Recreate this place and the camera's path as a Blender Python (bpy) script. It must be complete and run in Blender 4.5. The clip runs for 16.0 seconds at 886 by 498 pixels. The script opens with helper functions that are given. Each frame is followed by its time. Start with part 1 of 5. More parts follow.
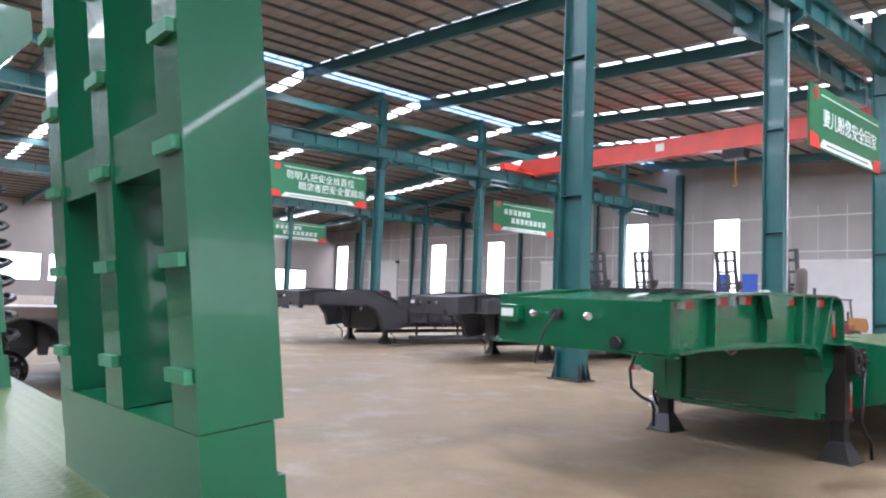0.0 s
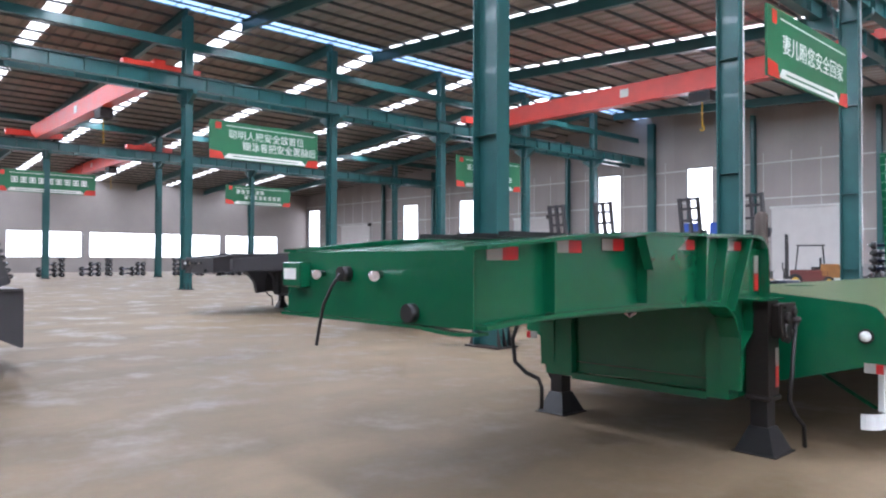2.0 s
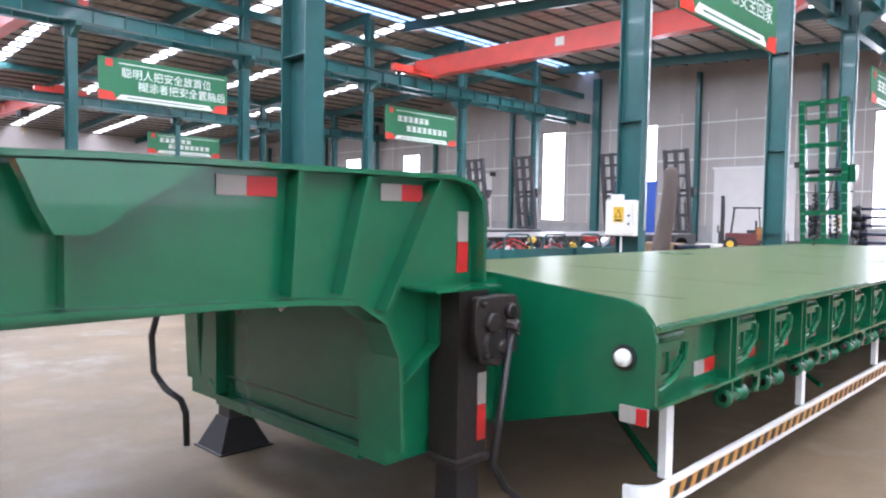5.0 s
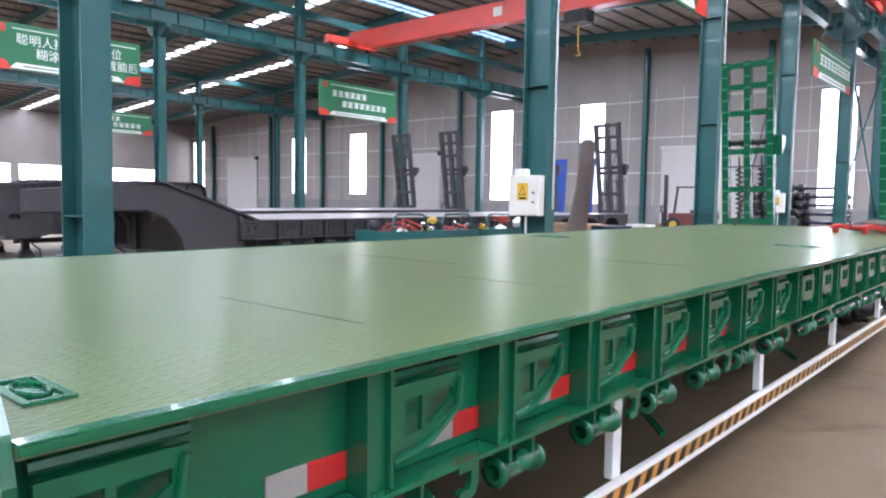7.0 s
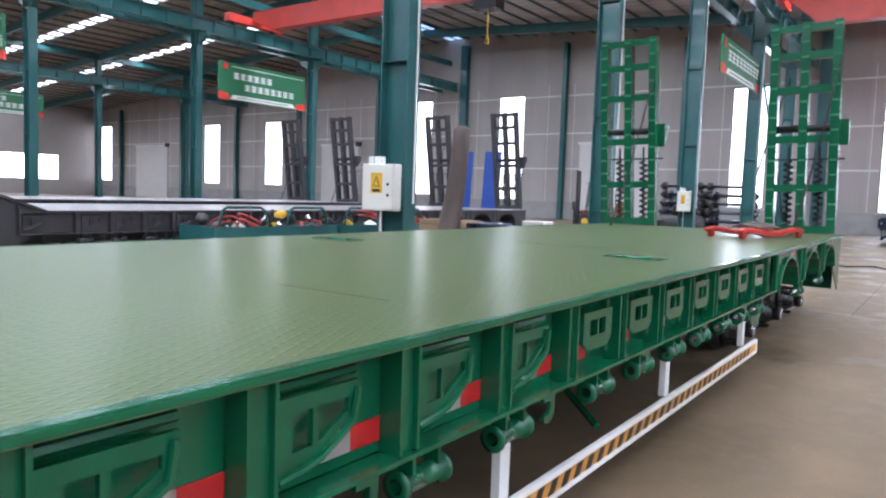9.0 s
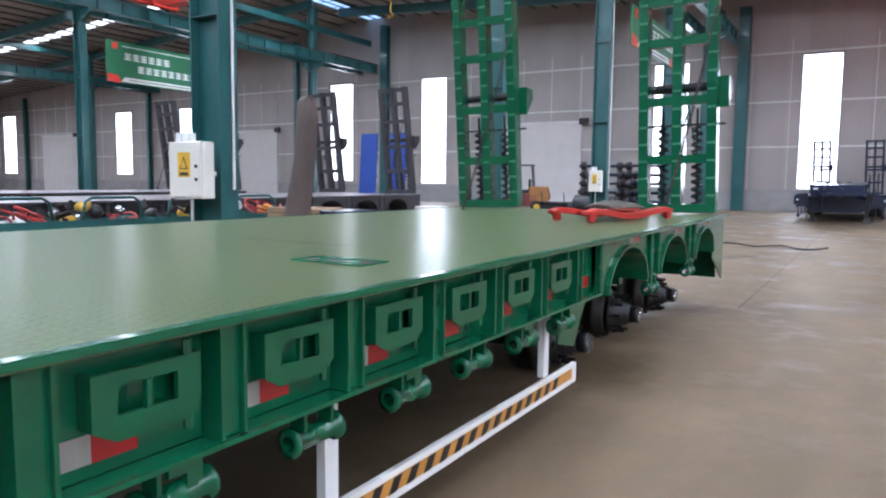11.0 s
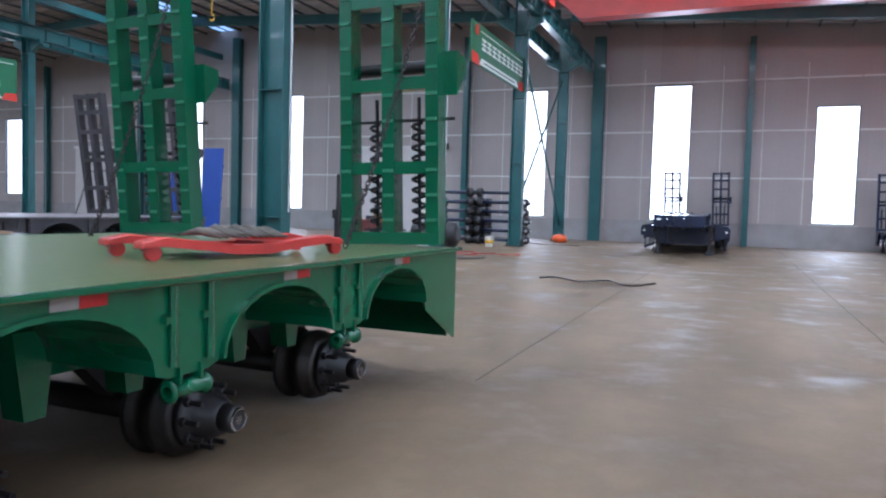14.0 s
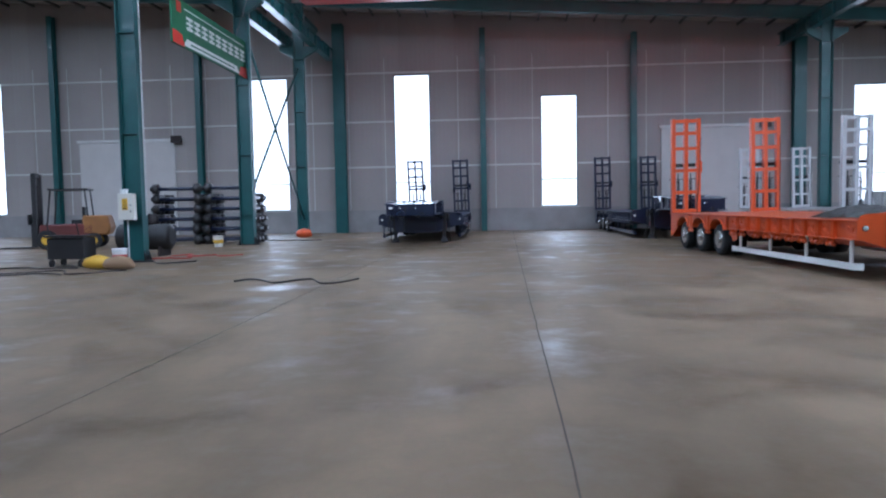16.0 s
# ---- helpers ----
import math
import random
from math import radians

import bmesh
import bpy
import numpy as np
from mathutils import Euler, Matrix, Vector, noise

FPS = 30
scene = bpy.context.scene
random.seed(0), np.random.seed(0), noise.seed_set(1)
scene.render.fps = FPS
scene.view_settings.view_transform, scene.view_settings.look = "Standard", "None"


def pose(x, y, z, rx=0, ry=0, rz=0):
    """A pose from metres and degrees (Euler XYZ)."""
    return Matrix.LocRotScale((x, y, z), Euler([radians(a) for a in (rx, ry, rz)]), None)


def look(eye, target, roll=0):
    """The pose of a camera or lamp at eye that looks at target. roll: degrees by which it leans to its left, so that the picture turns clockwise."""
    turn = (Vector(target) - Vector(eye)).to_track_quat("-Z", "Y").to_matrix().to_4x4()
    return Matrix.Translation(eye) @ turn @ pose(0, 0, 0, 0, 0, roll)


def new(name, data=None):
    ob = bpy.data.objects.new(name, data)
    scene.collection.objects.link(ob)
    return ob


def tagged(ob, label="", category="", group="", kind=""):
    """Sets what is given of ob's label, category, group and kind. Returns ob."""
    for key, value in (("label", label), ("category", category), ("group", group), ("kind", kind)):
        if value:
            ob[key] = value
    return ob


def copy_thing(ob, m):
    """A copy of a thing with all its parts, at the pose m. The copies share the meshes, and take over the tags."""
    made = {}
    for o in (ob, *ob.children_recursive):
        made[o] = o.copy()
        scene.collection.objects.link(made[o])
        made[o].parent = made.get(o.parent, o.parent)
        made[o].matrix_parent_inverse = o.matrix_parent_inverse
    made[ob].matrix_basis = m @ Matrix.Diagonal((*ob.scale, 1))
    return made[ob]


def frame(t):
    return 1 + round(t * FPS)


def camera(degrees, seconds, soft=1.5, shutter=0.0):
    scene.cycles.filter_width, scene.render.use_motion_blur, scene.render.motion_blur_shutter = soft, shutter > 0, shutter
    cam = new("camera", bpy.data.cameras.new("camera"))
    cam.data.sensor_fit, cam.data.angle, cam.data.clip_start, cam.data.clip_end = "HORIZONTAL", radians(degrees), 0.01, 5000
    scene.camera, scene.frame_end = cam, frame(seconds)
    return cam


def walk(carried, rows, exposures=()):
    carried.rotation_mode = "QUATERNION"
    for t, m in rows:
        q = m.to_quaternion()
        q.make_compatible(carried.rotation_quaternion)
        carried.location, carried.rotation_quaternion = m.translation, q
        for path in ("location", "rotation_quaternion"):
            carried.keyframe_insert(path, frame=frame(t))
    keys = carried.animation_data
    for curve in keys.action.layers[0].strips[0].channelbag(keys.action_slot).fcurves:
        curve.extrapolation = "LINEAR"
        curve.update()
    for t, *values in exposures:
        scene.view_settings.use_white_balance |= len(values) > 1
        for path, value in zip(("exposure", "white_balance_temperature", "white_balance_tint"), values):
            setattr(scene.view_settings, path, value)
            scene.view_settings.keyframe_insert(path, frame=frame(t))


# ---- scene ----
cam = camera(64.1, 16.0, soft=2.2)
PATH = [
    (0, (1.985, -8.281, 1.476), (0.491, -6.959, 1.616), 2.3),
    (0.5, (1.827, -7.612, 1.471), (0.379, -6.235, 1.55), 1.0),
    (1, (1.728, -7.082, 1.47), (0.263, -5.722, 1.516), 0.6),
    (1.5, (1.635, -6.561, 1.448), (0.154, -5.217, 1.491), 0.4),
    (2, (1.597, -5.951, 1.468), (0.13, -4.592, 1.5), 0.1),
    (2.5, (1.552, -5.434, 1.472), (0.13, -4.028, 1.503), 0.3),
    (3, (1.55, -4.784, 1.476), (0.17, -3.336, 1.452), 0.1),
    (3.5, (1.5, -4.243, 1.48), (0.126, -2.792, 1.402), 0.8),
    (3.7, (1.423, -4.102, 1.482), (0.077, -2.625, 1.395), 0.7),
    (5.8, (1.33, -1.73, 1.46), (-0.085, -0.319, 1.36), 1.1),
    (6, (1.309, -1.519, 1.437), (-0.09, -0.095, 1.323), 0.6),
    (6.5, (1.264, -0.983, 1.443), (-0.119, 0.456, 1.31), 0.5),
    (7, (1.207, -0.386, 1.44), (-0.103, 1.119, 1.302), 1.0),
    (7.5, (1.167, 0.155, 1.443), (-0.118, 1.68, 1.299), 1.5),
    (8, (1.133, 0.738, 1.452), (-0.172, 2.246, 1.301), 1.8),
    (8.5, (1.167, 1.273, 1.458), (-0.137, 2.781, 1.306), 1.5),
    (9, (1.185, 1.883, 1.457), (0.023, 3.503, 1.306), 2.0),
    (9.5, (1.243, 2.424, 1.423), (0.189, 4.117, 1.272), 0.6),
    (10, (1.296, 3.036, 1.417), (0.255, 4.735, 1.243), -0.0),
    (10.2, (1.314, 3.274, 1.434), (0.292, 4.983, 1.251), 0.0),
    (12.3, (1.587, 5.733, 1.402), (0.535, 7.423, 1.212), 1.9),
    (12.5, (1.606, 5.949, 1.415), (0.59, 7.661, 1.229), 2.2),
    (13, (1.757, 6.448, 1.411), (0.857, 8.228, 1.276), 2.5),
    (13.5, (1.853, 6.991, 1.404), (0.975, 8.785, 1.293), 2.3),
    (14, (2.051, 7.533, 1.381), (1.298, 9.383, 1.278), 1.7),
    (14.5, (2.275, 8.081, 1.355), (1.797, 10.019, 1.226), 1.1),
    (15, (2.558, 8.564, 1.333), (2.286, 10.54, 1.187), 0.3),
    (15.5, (2.917, 8.963, 1.349), (2.725, 10.948, 1.202), -0.2),
    (16, (3.314, 9.266, 1.399), (3.164, 11.257, 1.28), -1.0),
]
walk(cam, [(t, look(eye, target, roll)) for t, eye, target, roll in PATH],
     [(0.0, 0.68, 6100, 21), (0.5, 0.45, 6150, 22), (2.0, 0.38, 6000, 19), (3.0, 0.42, 6000, 19), (3.5, 0.6, 6000, 19), (6.0, 0.9, 6000, 21), (6.5, 0.75, 6000, 21), (8.0, 0.45, 6000, 19), (10.0, 0.2, 5850, 18), (12.5, 0.28, 5800, 19), (14.5, -0.2, 5400, 17), (16.0, -0.58, 5200, 14)])
# ---- world, lights, exposure ----
scene.view_settings.exposure = 0.0
world = bpy.data.worlds.new("sky_world")
scene.world = world
world.use_nodes = True
wn = world.node_tree
sky = wn.nodes.new("ShaderNodeTexSky")
sky.sky_type = "NISHITA"
sky.sun_disc = False
sky.sun_elevation, sky.sun_rotation = radians(48), radians(35)
wn.nodes["Background"].inputs["Strength"].default_value = 0.14
wn.links.new(sky.outputs["Color"], wn.nodes["Background"].inputs["Color"])

sun_data = bpy.data.lights.new("sun", "SUN")
sun_data.energy, sun_data.angle, sun_data.color = 2.0, radians(0.6), (1.0, 0.95, 0.88)
sun_ob = new("sun", sun_data)
sun_ob.matrix_world = look((0, 0, 40), (-18, -26, 0))

RIDGE_X, RIDGE_Z, FALL = -32.5, 14.25, 0.062
X_FAR, X_NEAR, Y_BACK, Y_END = -88.0, 45.5, -31.0, 49.85
STRIPS = [20.7 + 8.55 * k for k in range(-5, 3)]
FRAMES = [2.85 + 8.55 * k for k in range(-3, 6)]


def roof_z(x):
    return RIDGE_Z - FALL * abs(x - RIDGE_X)


def area(name, m, sx, sy, watts, colour):
    d = bpy.data.lights.new(name, "AREA")
    d.shape, d.size, d.size_y, d.energy, d.color = "RECTANGLE", sx, sy, watts, colour
    ob = new(name, d)
    ob.matrix_world = m
    return ob


# daylight that falls through the translucent roof strips
for ys in STRIPS:
    for x0, x1 in ((X_FAR + 1, RIDGE_X - 1.2), (RIDGE_X + 1.2, X_NEAR - 1)):
        xm = (x0 + x1) / 2
        tilt = math.degrees(math.atan(FALL)) * (1 if xm > RIDGE_X else -1)
        area("skylight_lamp", pose(xm, ys, roof_z(xm) - 0.17, 0, tilt, 0), x1 - x0, 0.95, (64 if xm > RIDGE_X else 36) * (x1 - x0), (0.86, 0.94, 1.0))
# daylight through the tall end windows
for xw in (-27.1, -9.65, -1.36, 6.93):
    area("window_lamp", pose(xw, Y_END - 0.02, 5.1, -90, 0, 0), 2.0, 7.0, 260, (0.8, 0.9, 1.0))
# unseen fill lamp added inside the closed long side, which has no opening
area("window_lamp", pose(X_NEAR - 0.4, 6, 4.5, 0, 90, 0), 5.0, 44.0, 1500, (0.88, 0.95, 1.0))
# daylight through the window band of the far long wall
area("window_lamp", pose(X_FAR + 0.3, 20, 3.3, 0, -90, 0), 2.6, 46.0, 380, (0.92, 0.96, 1.0))


# ---- materials ----
def nodes_of(name):
    m = bpy.data.materials.new(name)
    m.use_nodes = True
    return m, m.node_tree.nodes, m.node_tree.links, m.node_tree.nodes["Principled BSDF"]


def surface(name, colour, rough=0.5, metal=0.0, vary=0.25, grain=30.0, blotch=1.2, bump=0.08, second=None, coat=0.0, rvary=0.12, split=0.0):
    """Two scales of variation in colour and gloss, with a fine relief."""
    m, n, l, p = nodes_of(name)
    tc = n.new("ShaderNodeTexCoord")
    big, fine = n.new("ShaderNodeTexNoise"), n.new("ShaderNodeTexNoise")
    big.inputs["Scale"].default_value, big.inputs["Detail"].default_value = blotch, 6
    fine.inputs["Scale"].default_value, fine.inputs["Detail"].default_value = grain, 4
    for t in (big, fine):
        l.new(tc.outputs["Object"], t.inputs["Vector"])
    ramp = n.new("ShaderNodeValToRGB")
    ramp.color_ramp.elements[0].position, ramp.color_ramp.elements[1].position = 0.36, 0.68
    other = second or tuple(c * (1 - vary) for c in colour)
    ramp.color_ramp.elements[0].color, ramp.color_ramp.elements[1].color = (*other, 1), (*colour, 1)
    l.new(big.outputs["Fac"], ramp.inputs["Fac"])
    mix = n.new("ShaderNodeMix")
    mix.data_type, mix.blend_type = "RGBA", "MULTIPLY"
    mix.inputs["Factor"].default_value = vary
    l.new(ramp.outputs["Color"], mix.inputs["A"])
    l.new(fine.outputs["Color"], mix.inputs["B"])
    l.new(mix.outputs["Result"], p.inputs["Base Color"])
    mr = n.new("ShaderNodeMapRange")
    mr.inputs["To Min"].default_value, mr.inputs["To Max"].default_value = max(rough - rvary, 0.03), min(rough + rvary, 1)
    l.new(big.outputs["Fac"], mr.inputs["Value"])
    l.new(mr.outputs["Result"], p.inputs["Roughness"])
    p.inputs["Metallic"].default_value = metal
    p.inputs["Coat Weight"].default_value = coat
    b = n.new("ShaderNodeBump")
    b.inputs["Strength"].default_value, b.inputs["Distance"].default_value = bump, 0.01
    l.new(fine.outputs["Fac"], b.inputs["Height"])
    l.new(b.outputs["Normal"], p.inputs["Normal"])
    return m


def tread_plate(name, colour):
    """Painted chequer plate: two crossed sets of short raised bars."""
    m = surface(name, colour, 0.29, vary=0.18, grain=9, blotch=0.7, bump=0.05, rvary=0.025)
    n, l = m.node_tree.nodes, m.node_tree.links
    p = n["Principled BSDF"]
    p.inputs["Specular IOR Level"].default_value = 0.3
    tc = n.new("ShaderNodeTexCoord")
    out = None
    for turn in (45, -45):
        mp = n.new("ShaderNodeMapping")
        mp.inputs["Rotation"].default_value = (0, 0, radians(turn))
        mp.inputs["Scale"].default_value = (1 / 0.034, 1 / 0.068, 1)
        if turn < 0:
            mp.inputs["Location"].default_value = (0.5, 0.5, 0)
        l.new(tc.outputs["Object"], mp.inputs["Vector"])
        fr = n.new("ShaderNodeVectorMath")
        fr.operation = "FRACTION"
        l.new(mp.outputs["Vector"], fr.inputs[0])
        sub = n.new("ShaderNodeVectorMath")
        sub.operation = "SUBTRACT"
        sub.inputs[1].default_value = (0.5, 0.5, 0)
        l.new(fr.outputs["Vector"], sub.inputs[0])
        mu = n.new("ShaderNodeVectorMath")
        mu.operation = "MULTIPLY"
        mu.inputs[1].default_value = (3.2, 1.15, 0)
        l.new(sub.outputs["Vector"], mu.inputs[0])
        ln = n.new("ShaderNodeVectorMath")
        ln.operation = "LENGTH"
        l.new(mu.outputs["Vector"], ln.inputs[0])
        mr = n.new("ShaderNodeMapRange")
        mr.inputs["From Min"].default_value, mr.inputs["From Max"].default_value = 0.52, 0.36
        l.new(ln.outputs["Value"], mr.inputs["Value"])
        if out is None:
            out = mr.outputs["Result"]
        else:
            mx = n.new("ShaderNodeMath")
            mx.operation = "MAXIMUM"
            l.new(out, mx.inputs[0])
            l.new(mr.outputs["Result"], mx.inputs[1])
            out = mx.outputs["Value"]
    b = n.new("ShaderNodeBump")
    b.inputs["Strength"].default_value, b.inputs["Distance"].default_value = 0.5, 0.003
    l.new(out, b.inputs["Height"])
    old = p.inputs["Normal"].links[0].from_node
    l.new(old.outputs["Normal"], b.inputs["Normal"])
    l.new(b.outputs["Normal"], p.inputs["Normal"])
    return m


def floor_material():
    """Worn brown-grey concrete, polished in places, dusty in others."""
    m, n, l, p = nodes_of("worn_concrete")
    tc = n.new("ShaderNodeTexCoord")
    def noise_tex(scale, detail=6, rough=0.55):
        t = n.new("ShaderNodeTexNoise")
        t.inputs["Scale"].default_value, t.inputs["Detail"].default_value, t.inputs["Roughness"].default_value = scale, detail, rough
        l.new(tc.outputs["Object"], t.inputs["Vector"])
        return t
    wide, mid, fine = noise_tex(0.16, 5), noise_tex(0.9, 8, 0.62), noise_tex(24, 5)
    r1 = n.new("ShaderNodeValToRGB")
    r1.color_ramp.elements[0].position, r1.color_ramp.elements[1].position = 0.3, 0.7
    r1.color_ramp.elements[0].color, r1.color_ramp.elements[1].color = (0.175, 0.120, 0.070, 1), (0.265, 0.185, 0.110, 1)
    l.new(wide.outputs["Fac"], r1.inputs["Fac"])
    r2 = n.new("ShaderNodeValToRGB")
    r2.color_ramp.elements[0].position, r2.color_ramp.elements[1].position = 0.33, 0.62
    r2.color_ramp.elements[0].color, r2.color_ramp.elements[1].color = (0.56, 0.56, 0.53, 1), (1, 1, 1, 1)
    l.new(mid.outputs["Fac"], r2.inputs["Fac"])
    mx = n.new("ShaderNodeMix")
    mx.data_type, mx.blend_type = "RGBA", "MULTIPLY"
    mx.inputs["Factor"].default_value = 0.85
    l.new(r1.outputs["Color"], mx.inputs["A"])
    l.new(r2.outputs["Color"], mx.inputs["B"])
    m2 = n.new("ShaderNodeMix")
    m2.data_type, m2.blend_type = "RGBA", "MULTIPLY"
    m2.inputs["Factor"].default_value = 0.18
    l.new(mx.outputs["Result"], m2.inputs["A"])
    l.new(fine.outputs["Color"], m2.inputs["B"])
    smear = n.new("ShaderNodeTexNoise")
    smear.inputs["Scale"].default_value, smear.inputs["Detail"].default_value, smear.inputs["Roughness"].default_value = 1.0, 7, 0.6
    mp = n.new("ShaderNodeMapping")
    mp.inputs["Scale"].default_value, mp.inputs["Rotation"].default_value = (0.75, 0.22, 1), (0, 0, radians(14))
    l.new(tc.outputs["Object"], mp.inputs["Vector"])
    l.new(mp.outputs["Vector"], smear.inputs["Vector"])
    r3 = n.new("ShaderNodeValToRGB")
    r3.color_ramp.elements[0].position, r3.color_ramp.elements[1].position = 0.38, 0.6
    r3.color_ramp.elements[0].color, r3.color_ramp.elements[1].color = (0.66, 0.66, 0.62, 1), (1, 1, 1, 1)
    l.new(smear.outputs["Fac"], r3.inputs["Fac"])
    m3 = n.new("ShaderNodeMix")
    m3.data_type, m3.blend_type = "RGBA", "MULTIPLY"
    m3.inputs["Factor"].default_value = 0.8
    l.new(m2.outputs["Result"], m3.inputs["A"])
    l.new(r3.outputs["Color"], m3.inputs["B"])
    l.new(m3.outputs["Result"], p.inputs["Base Color"])
    mr = n.new("ShaderNodeMapRange")
    mr.inputs["From Min"].default_value, mr.inputs["From Max"].default_value = 0.34, 0.5
    mr.inputs["To Min"].default_value, mr.inputs["To Max"].default_value = 0.33, 0.62
    l.new(mid.outputs["Fac"], mr.inputs["Value"])
    l.new(mr.outputs["Result"], p.inputs["Roughness"])
    b = n.new("ShaderNodeBump")
    b.inputs["Strength"].default_value, b.inputs["Distance"].default_value = 0.25, 0.006
    l.new(mid.outputs["Fac"], b.inputs["Height"])
    l.new(b.outputs["Normal"], p.inputs["Normal"])
    return m


def glow(name, colour, strength):
    m, n, l, p = nodes_of(name)
    p.inputs["Base Color"].default_value = (*colour, 1)
    p.inputs["Emission Color"].default_value = (*colour, 1)
    p.inputs["Emission Strength"].default_value = strength
    return m


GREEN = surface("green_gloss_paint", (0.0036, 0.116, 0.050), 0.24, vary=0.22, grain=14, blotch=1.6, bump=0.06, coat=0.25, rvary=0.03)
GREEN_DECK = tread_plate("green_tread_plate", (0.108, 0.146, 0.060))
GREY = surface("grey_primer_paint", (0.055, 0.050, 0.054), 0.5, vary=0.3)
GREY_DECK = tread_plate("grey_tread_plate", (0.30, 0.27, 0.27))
NAVY = surface("dark_blue_paint", (0.010, 0.016, 0.045), 0.3, vary=0.2, coat=0.3)
NAVY_DECK = tread_plate("dark_blue_tread_plate", (0.02, 0.03, 0.07))
ORANGE = surface("orange_paint", (0.75, 0.11, 0.022), 0.34, vary=0.15, coat=0.2)
ORANGE_DECK = tread_plate("orange_tread_plate", (0.62, 0.10, 0.025))
SILVER = surface("silver_white_paint", (0.62, 0.62, 0.62), 0.4, vary=0.15)
CREAM = surface("cream_white_paint", (0.66, 0.62, 0.52), 0.45, vary=0.15)
BLACK = surface("black_steel", (0.018, 0.016, 0.017), 0.45, vary=0.4, bump=0.15)
RUST = surface("rusty_dark_steel", (0.06, 0.043, 0.038), 0.6, metal=0.4, vary=0.5, bump=0.2, second=(0.02, 0.018, 0.02))
DRUM = surface("dark_brake_steel", (0.014, 0.012, 0.011), 0.4, metal=0.3, vary=0.5, bump=0.2, second=(0.03, 0.023, 0.019))
RUBBER = surface("tyre_rubber", (0.02, 0.02, 0.022), 0.75, vary=0.3, bump=0.3)
CHROME = surface("bright_metal", (0.72, 0.72, 0.72), 0.25, metal=1.0, vary=0.15)
WHITE = surface("white_paint", (0.78, 0.78, 0.76), 0.45, vary=0.1)
LEG_BROWN = surface("brown_black_casting", (0.034, 0.024, 0.021), 0.5, metal=0.3, vary=0.5, bump=0.3)
RED_TAPE = surface("red_reflective_tape", (0.46, 0.018, 0.018), 0.3, vary=0.15, grain=90)
WHITE_TAPE = surface("silver_reflective_tape", (0.36, 0.33, 0.30), 0.3, vary=0.25, grain=90)
AMBER = surface("amber_tape", (0.60, 0.27, 0.05), 0.4, vary=0.15)
TEAL = surface("teal_column_paint", (0.022, 0.115, 0.115), 0.35, vary=0.25, grain=18, coat=0.15)
CRANE = surface("red_crane_paint", (0.72, 0.05, 0.028), 0.4, vary=0.18)
CLAD = surface("grey_wall_sheet", (0.40, 0.355, 0.335), 0.6, vary=0.14, grain=6, blotch=0.3)
def sheeted(m, width=1.05):
    """Upright wall sheets: each a shade of its own, with a shallow trapezoid profile."""
    n, l = m.node_tree.nodes, m.node_tree.links
    p = n["Principled BSDF"]
    sep = n.new("ShaderNodeSeparateXYZ")
    l.new(n.new("ShaderNodeTexCoord").outputs["Object"], sep.inputs["Vector"])
    snap = n.new("ShaderNodeMath")
    snap.operation = "SNAP"
    snap.inputs[1].default_value = width
    l.new(sep.outputs["X"], snap.inputs[0])
    wn1 = n.new("ShaderNodeTexWhiteNoise")
    wn1.noise_dimensions = "1D"
    l.new(snap.outputs["Value"], wn1.inputs["W"])
    mr = n.new("ShaderNodeMapRange")
    mr.inputs["To Min"].default_value, mr.inputs["To Max"].default_value = 0.86, 1.0
    l.new(wn1.outputs["Value"], mr.inputs["Value"])
    mul = n.new("ShaderNodeVectorMath")
    mul.operation = "SCALE"
    l.new(p.inputs["Base Color"].links[0].from_socket, mul.inputs[0])
    l.new(mr.outputs["Result"], mul.inputs["Scale"])
    l.new(mul.outputs["Vector"], p.inputs["Base Color"])
    wave = n.new("ShaderNodeMath")
    wave.operation = "PINGPONG"
    wave.inputs[1].default_value = width / 8
    l.new(sep.outputs["X"], wave.inputs[0])
    b = n.new("ShaderNodeBump")
    b.inputs["Strength"].default_value, b.inputs["Distance"].default_value = 0.14, 0.25
    l.new(wave.outputs["Value"], b.inputs["Height"])
    l.new(p.inputs["Normal"].links[0].from_socket, b.inputs["Normal"])
    l.new(b.outputs["Normal"], p.inputs["Normal"])


sheeted(CLAD)
CLAD_LIGHT = surface("pale_panel", (0.56, 0.53, 0.51), 0.6, vary=0.08)
DADO = surface("grey_masonry", (0.33, 0.315, 0.31), 0.8, vary=0.2, bump=0.3)
GIRT = surface("galvanised_girt", (0.66, 0.65, 0.63), 0.4, vary=0.15)
ROOF = surface("brown_grey_roof_sheet", (0.48, 0.42, 0.38), 0.55, vary=0.25, grain=5, blotch=0.25)
PURLIN = surface("dark_purlin", (0.10, 0.105, 0.105), 0.6, vary=0.2)
SIGN = surface("green_banner", (0.018, 0.155, 0.065), 0.5, vary=0.1)
SIGN_WHITE = surface("white_lettering", (0.8, 0.8, 0.76), 0.5, vary=0.05)
CARD = surface("brown_cardboard", (0.36, 0.23, 0.13), 0.8, vary=0.2)
YELLOW = surface("yellow_paint", (0.72, 0.42, 0.03), 0.45, vary=0.15)
BLUE = surface("blue_sheet", (0.012, 0.06, 0.32), 0.45, vary=0.2)
BROWN = surface("brown_pipe", (0.13, 0.09, 0.075), 0.7, vary=0.35, bump=0.25)
DIAL = surface("cream_enamel_box", (0.68, 0.65, 0.58), 0.45, vary=0.08)
DARK_RED = surface("faded_dark_red", (0.16, 0.03, 0.025), 0.5, vary=0.35)
OCHRE = surface("dull_ochre_paint", (0.38, 0.16, 0.04), 0.55, vary=0.35)
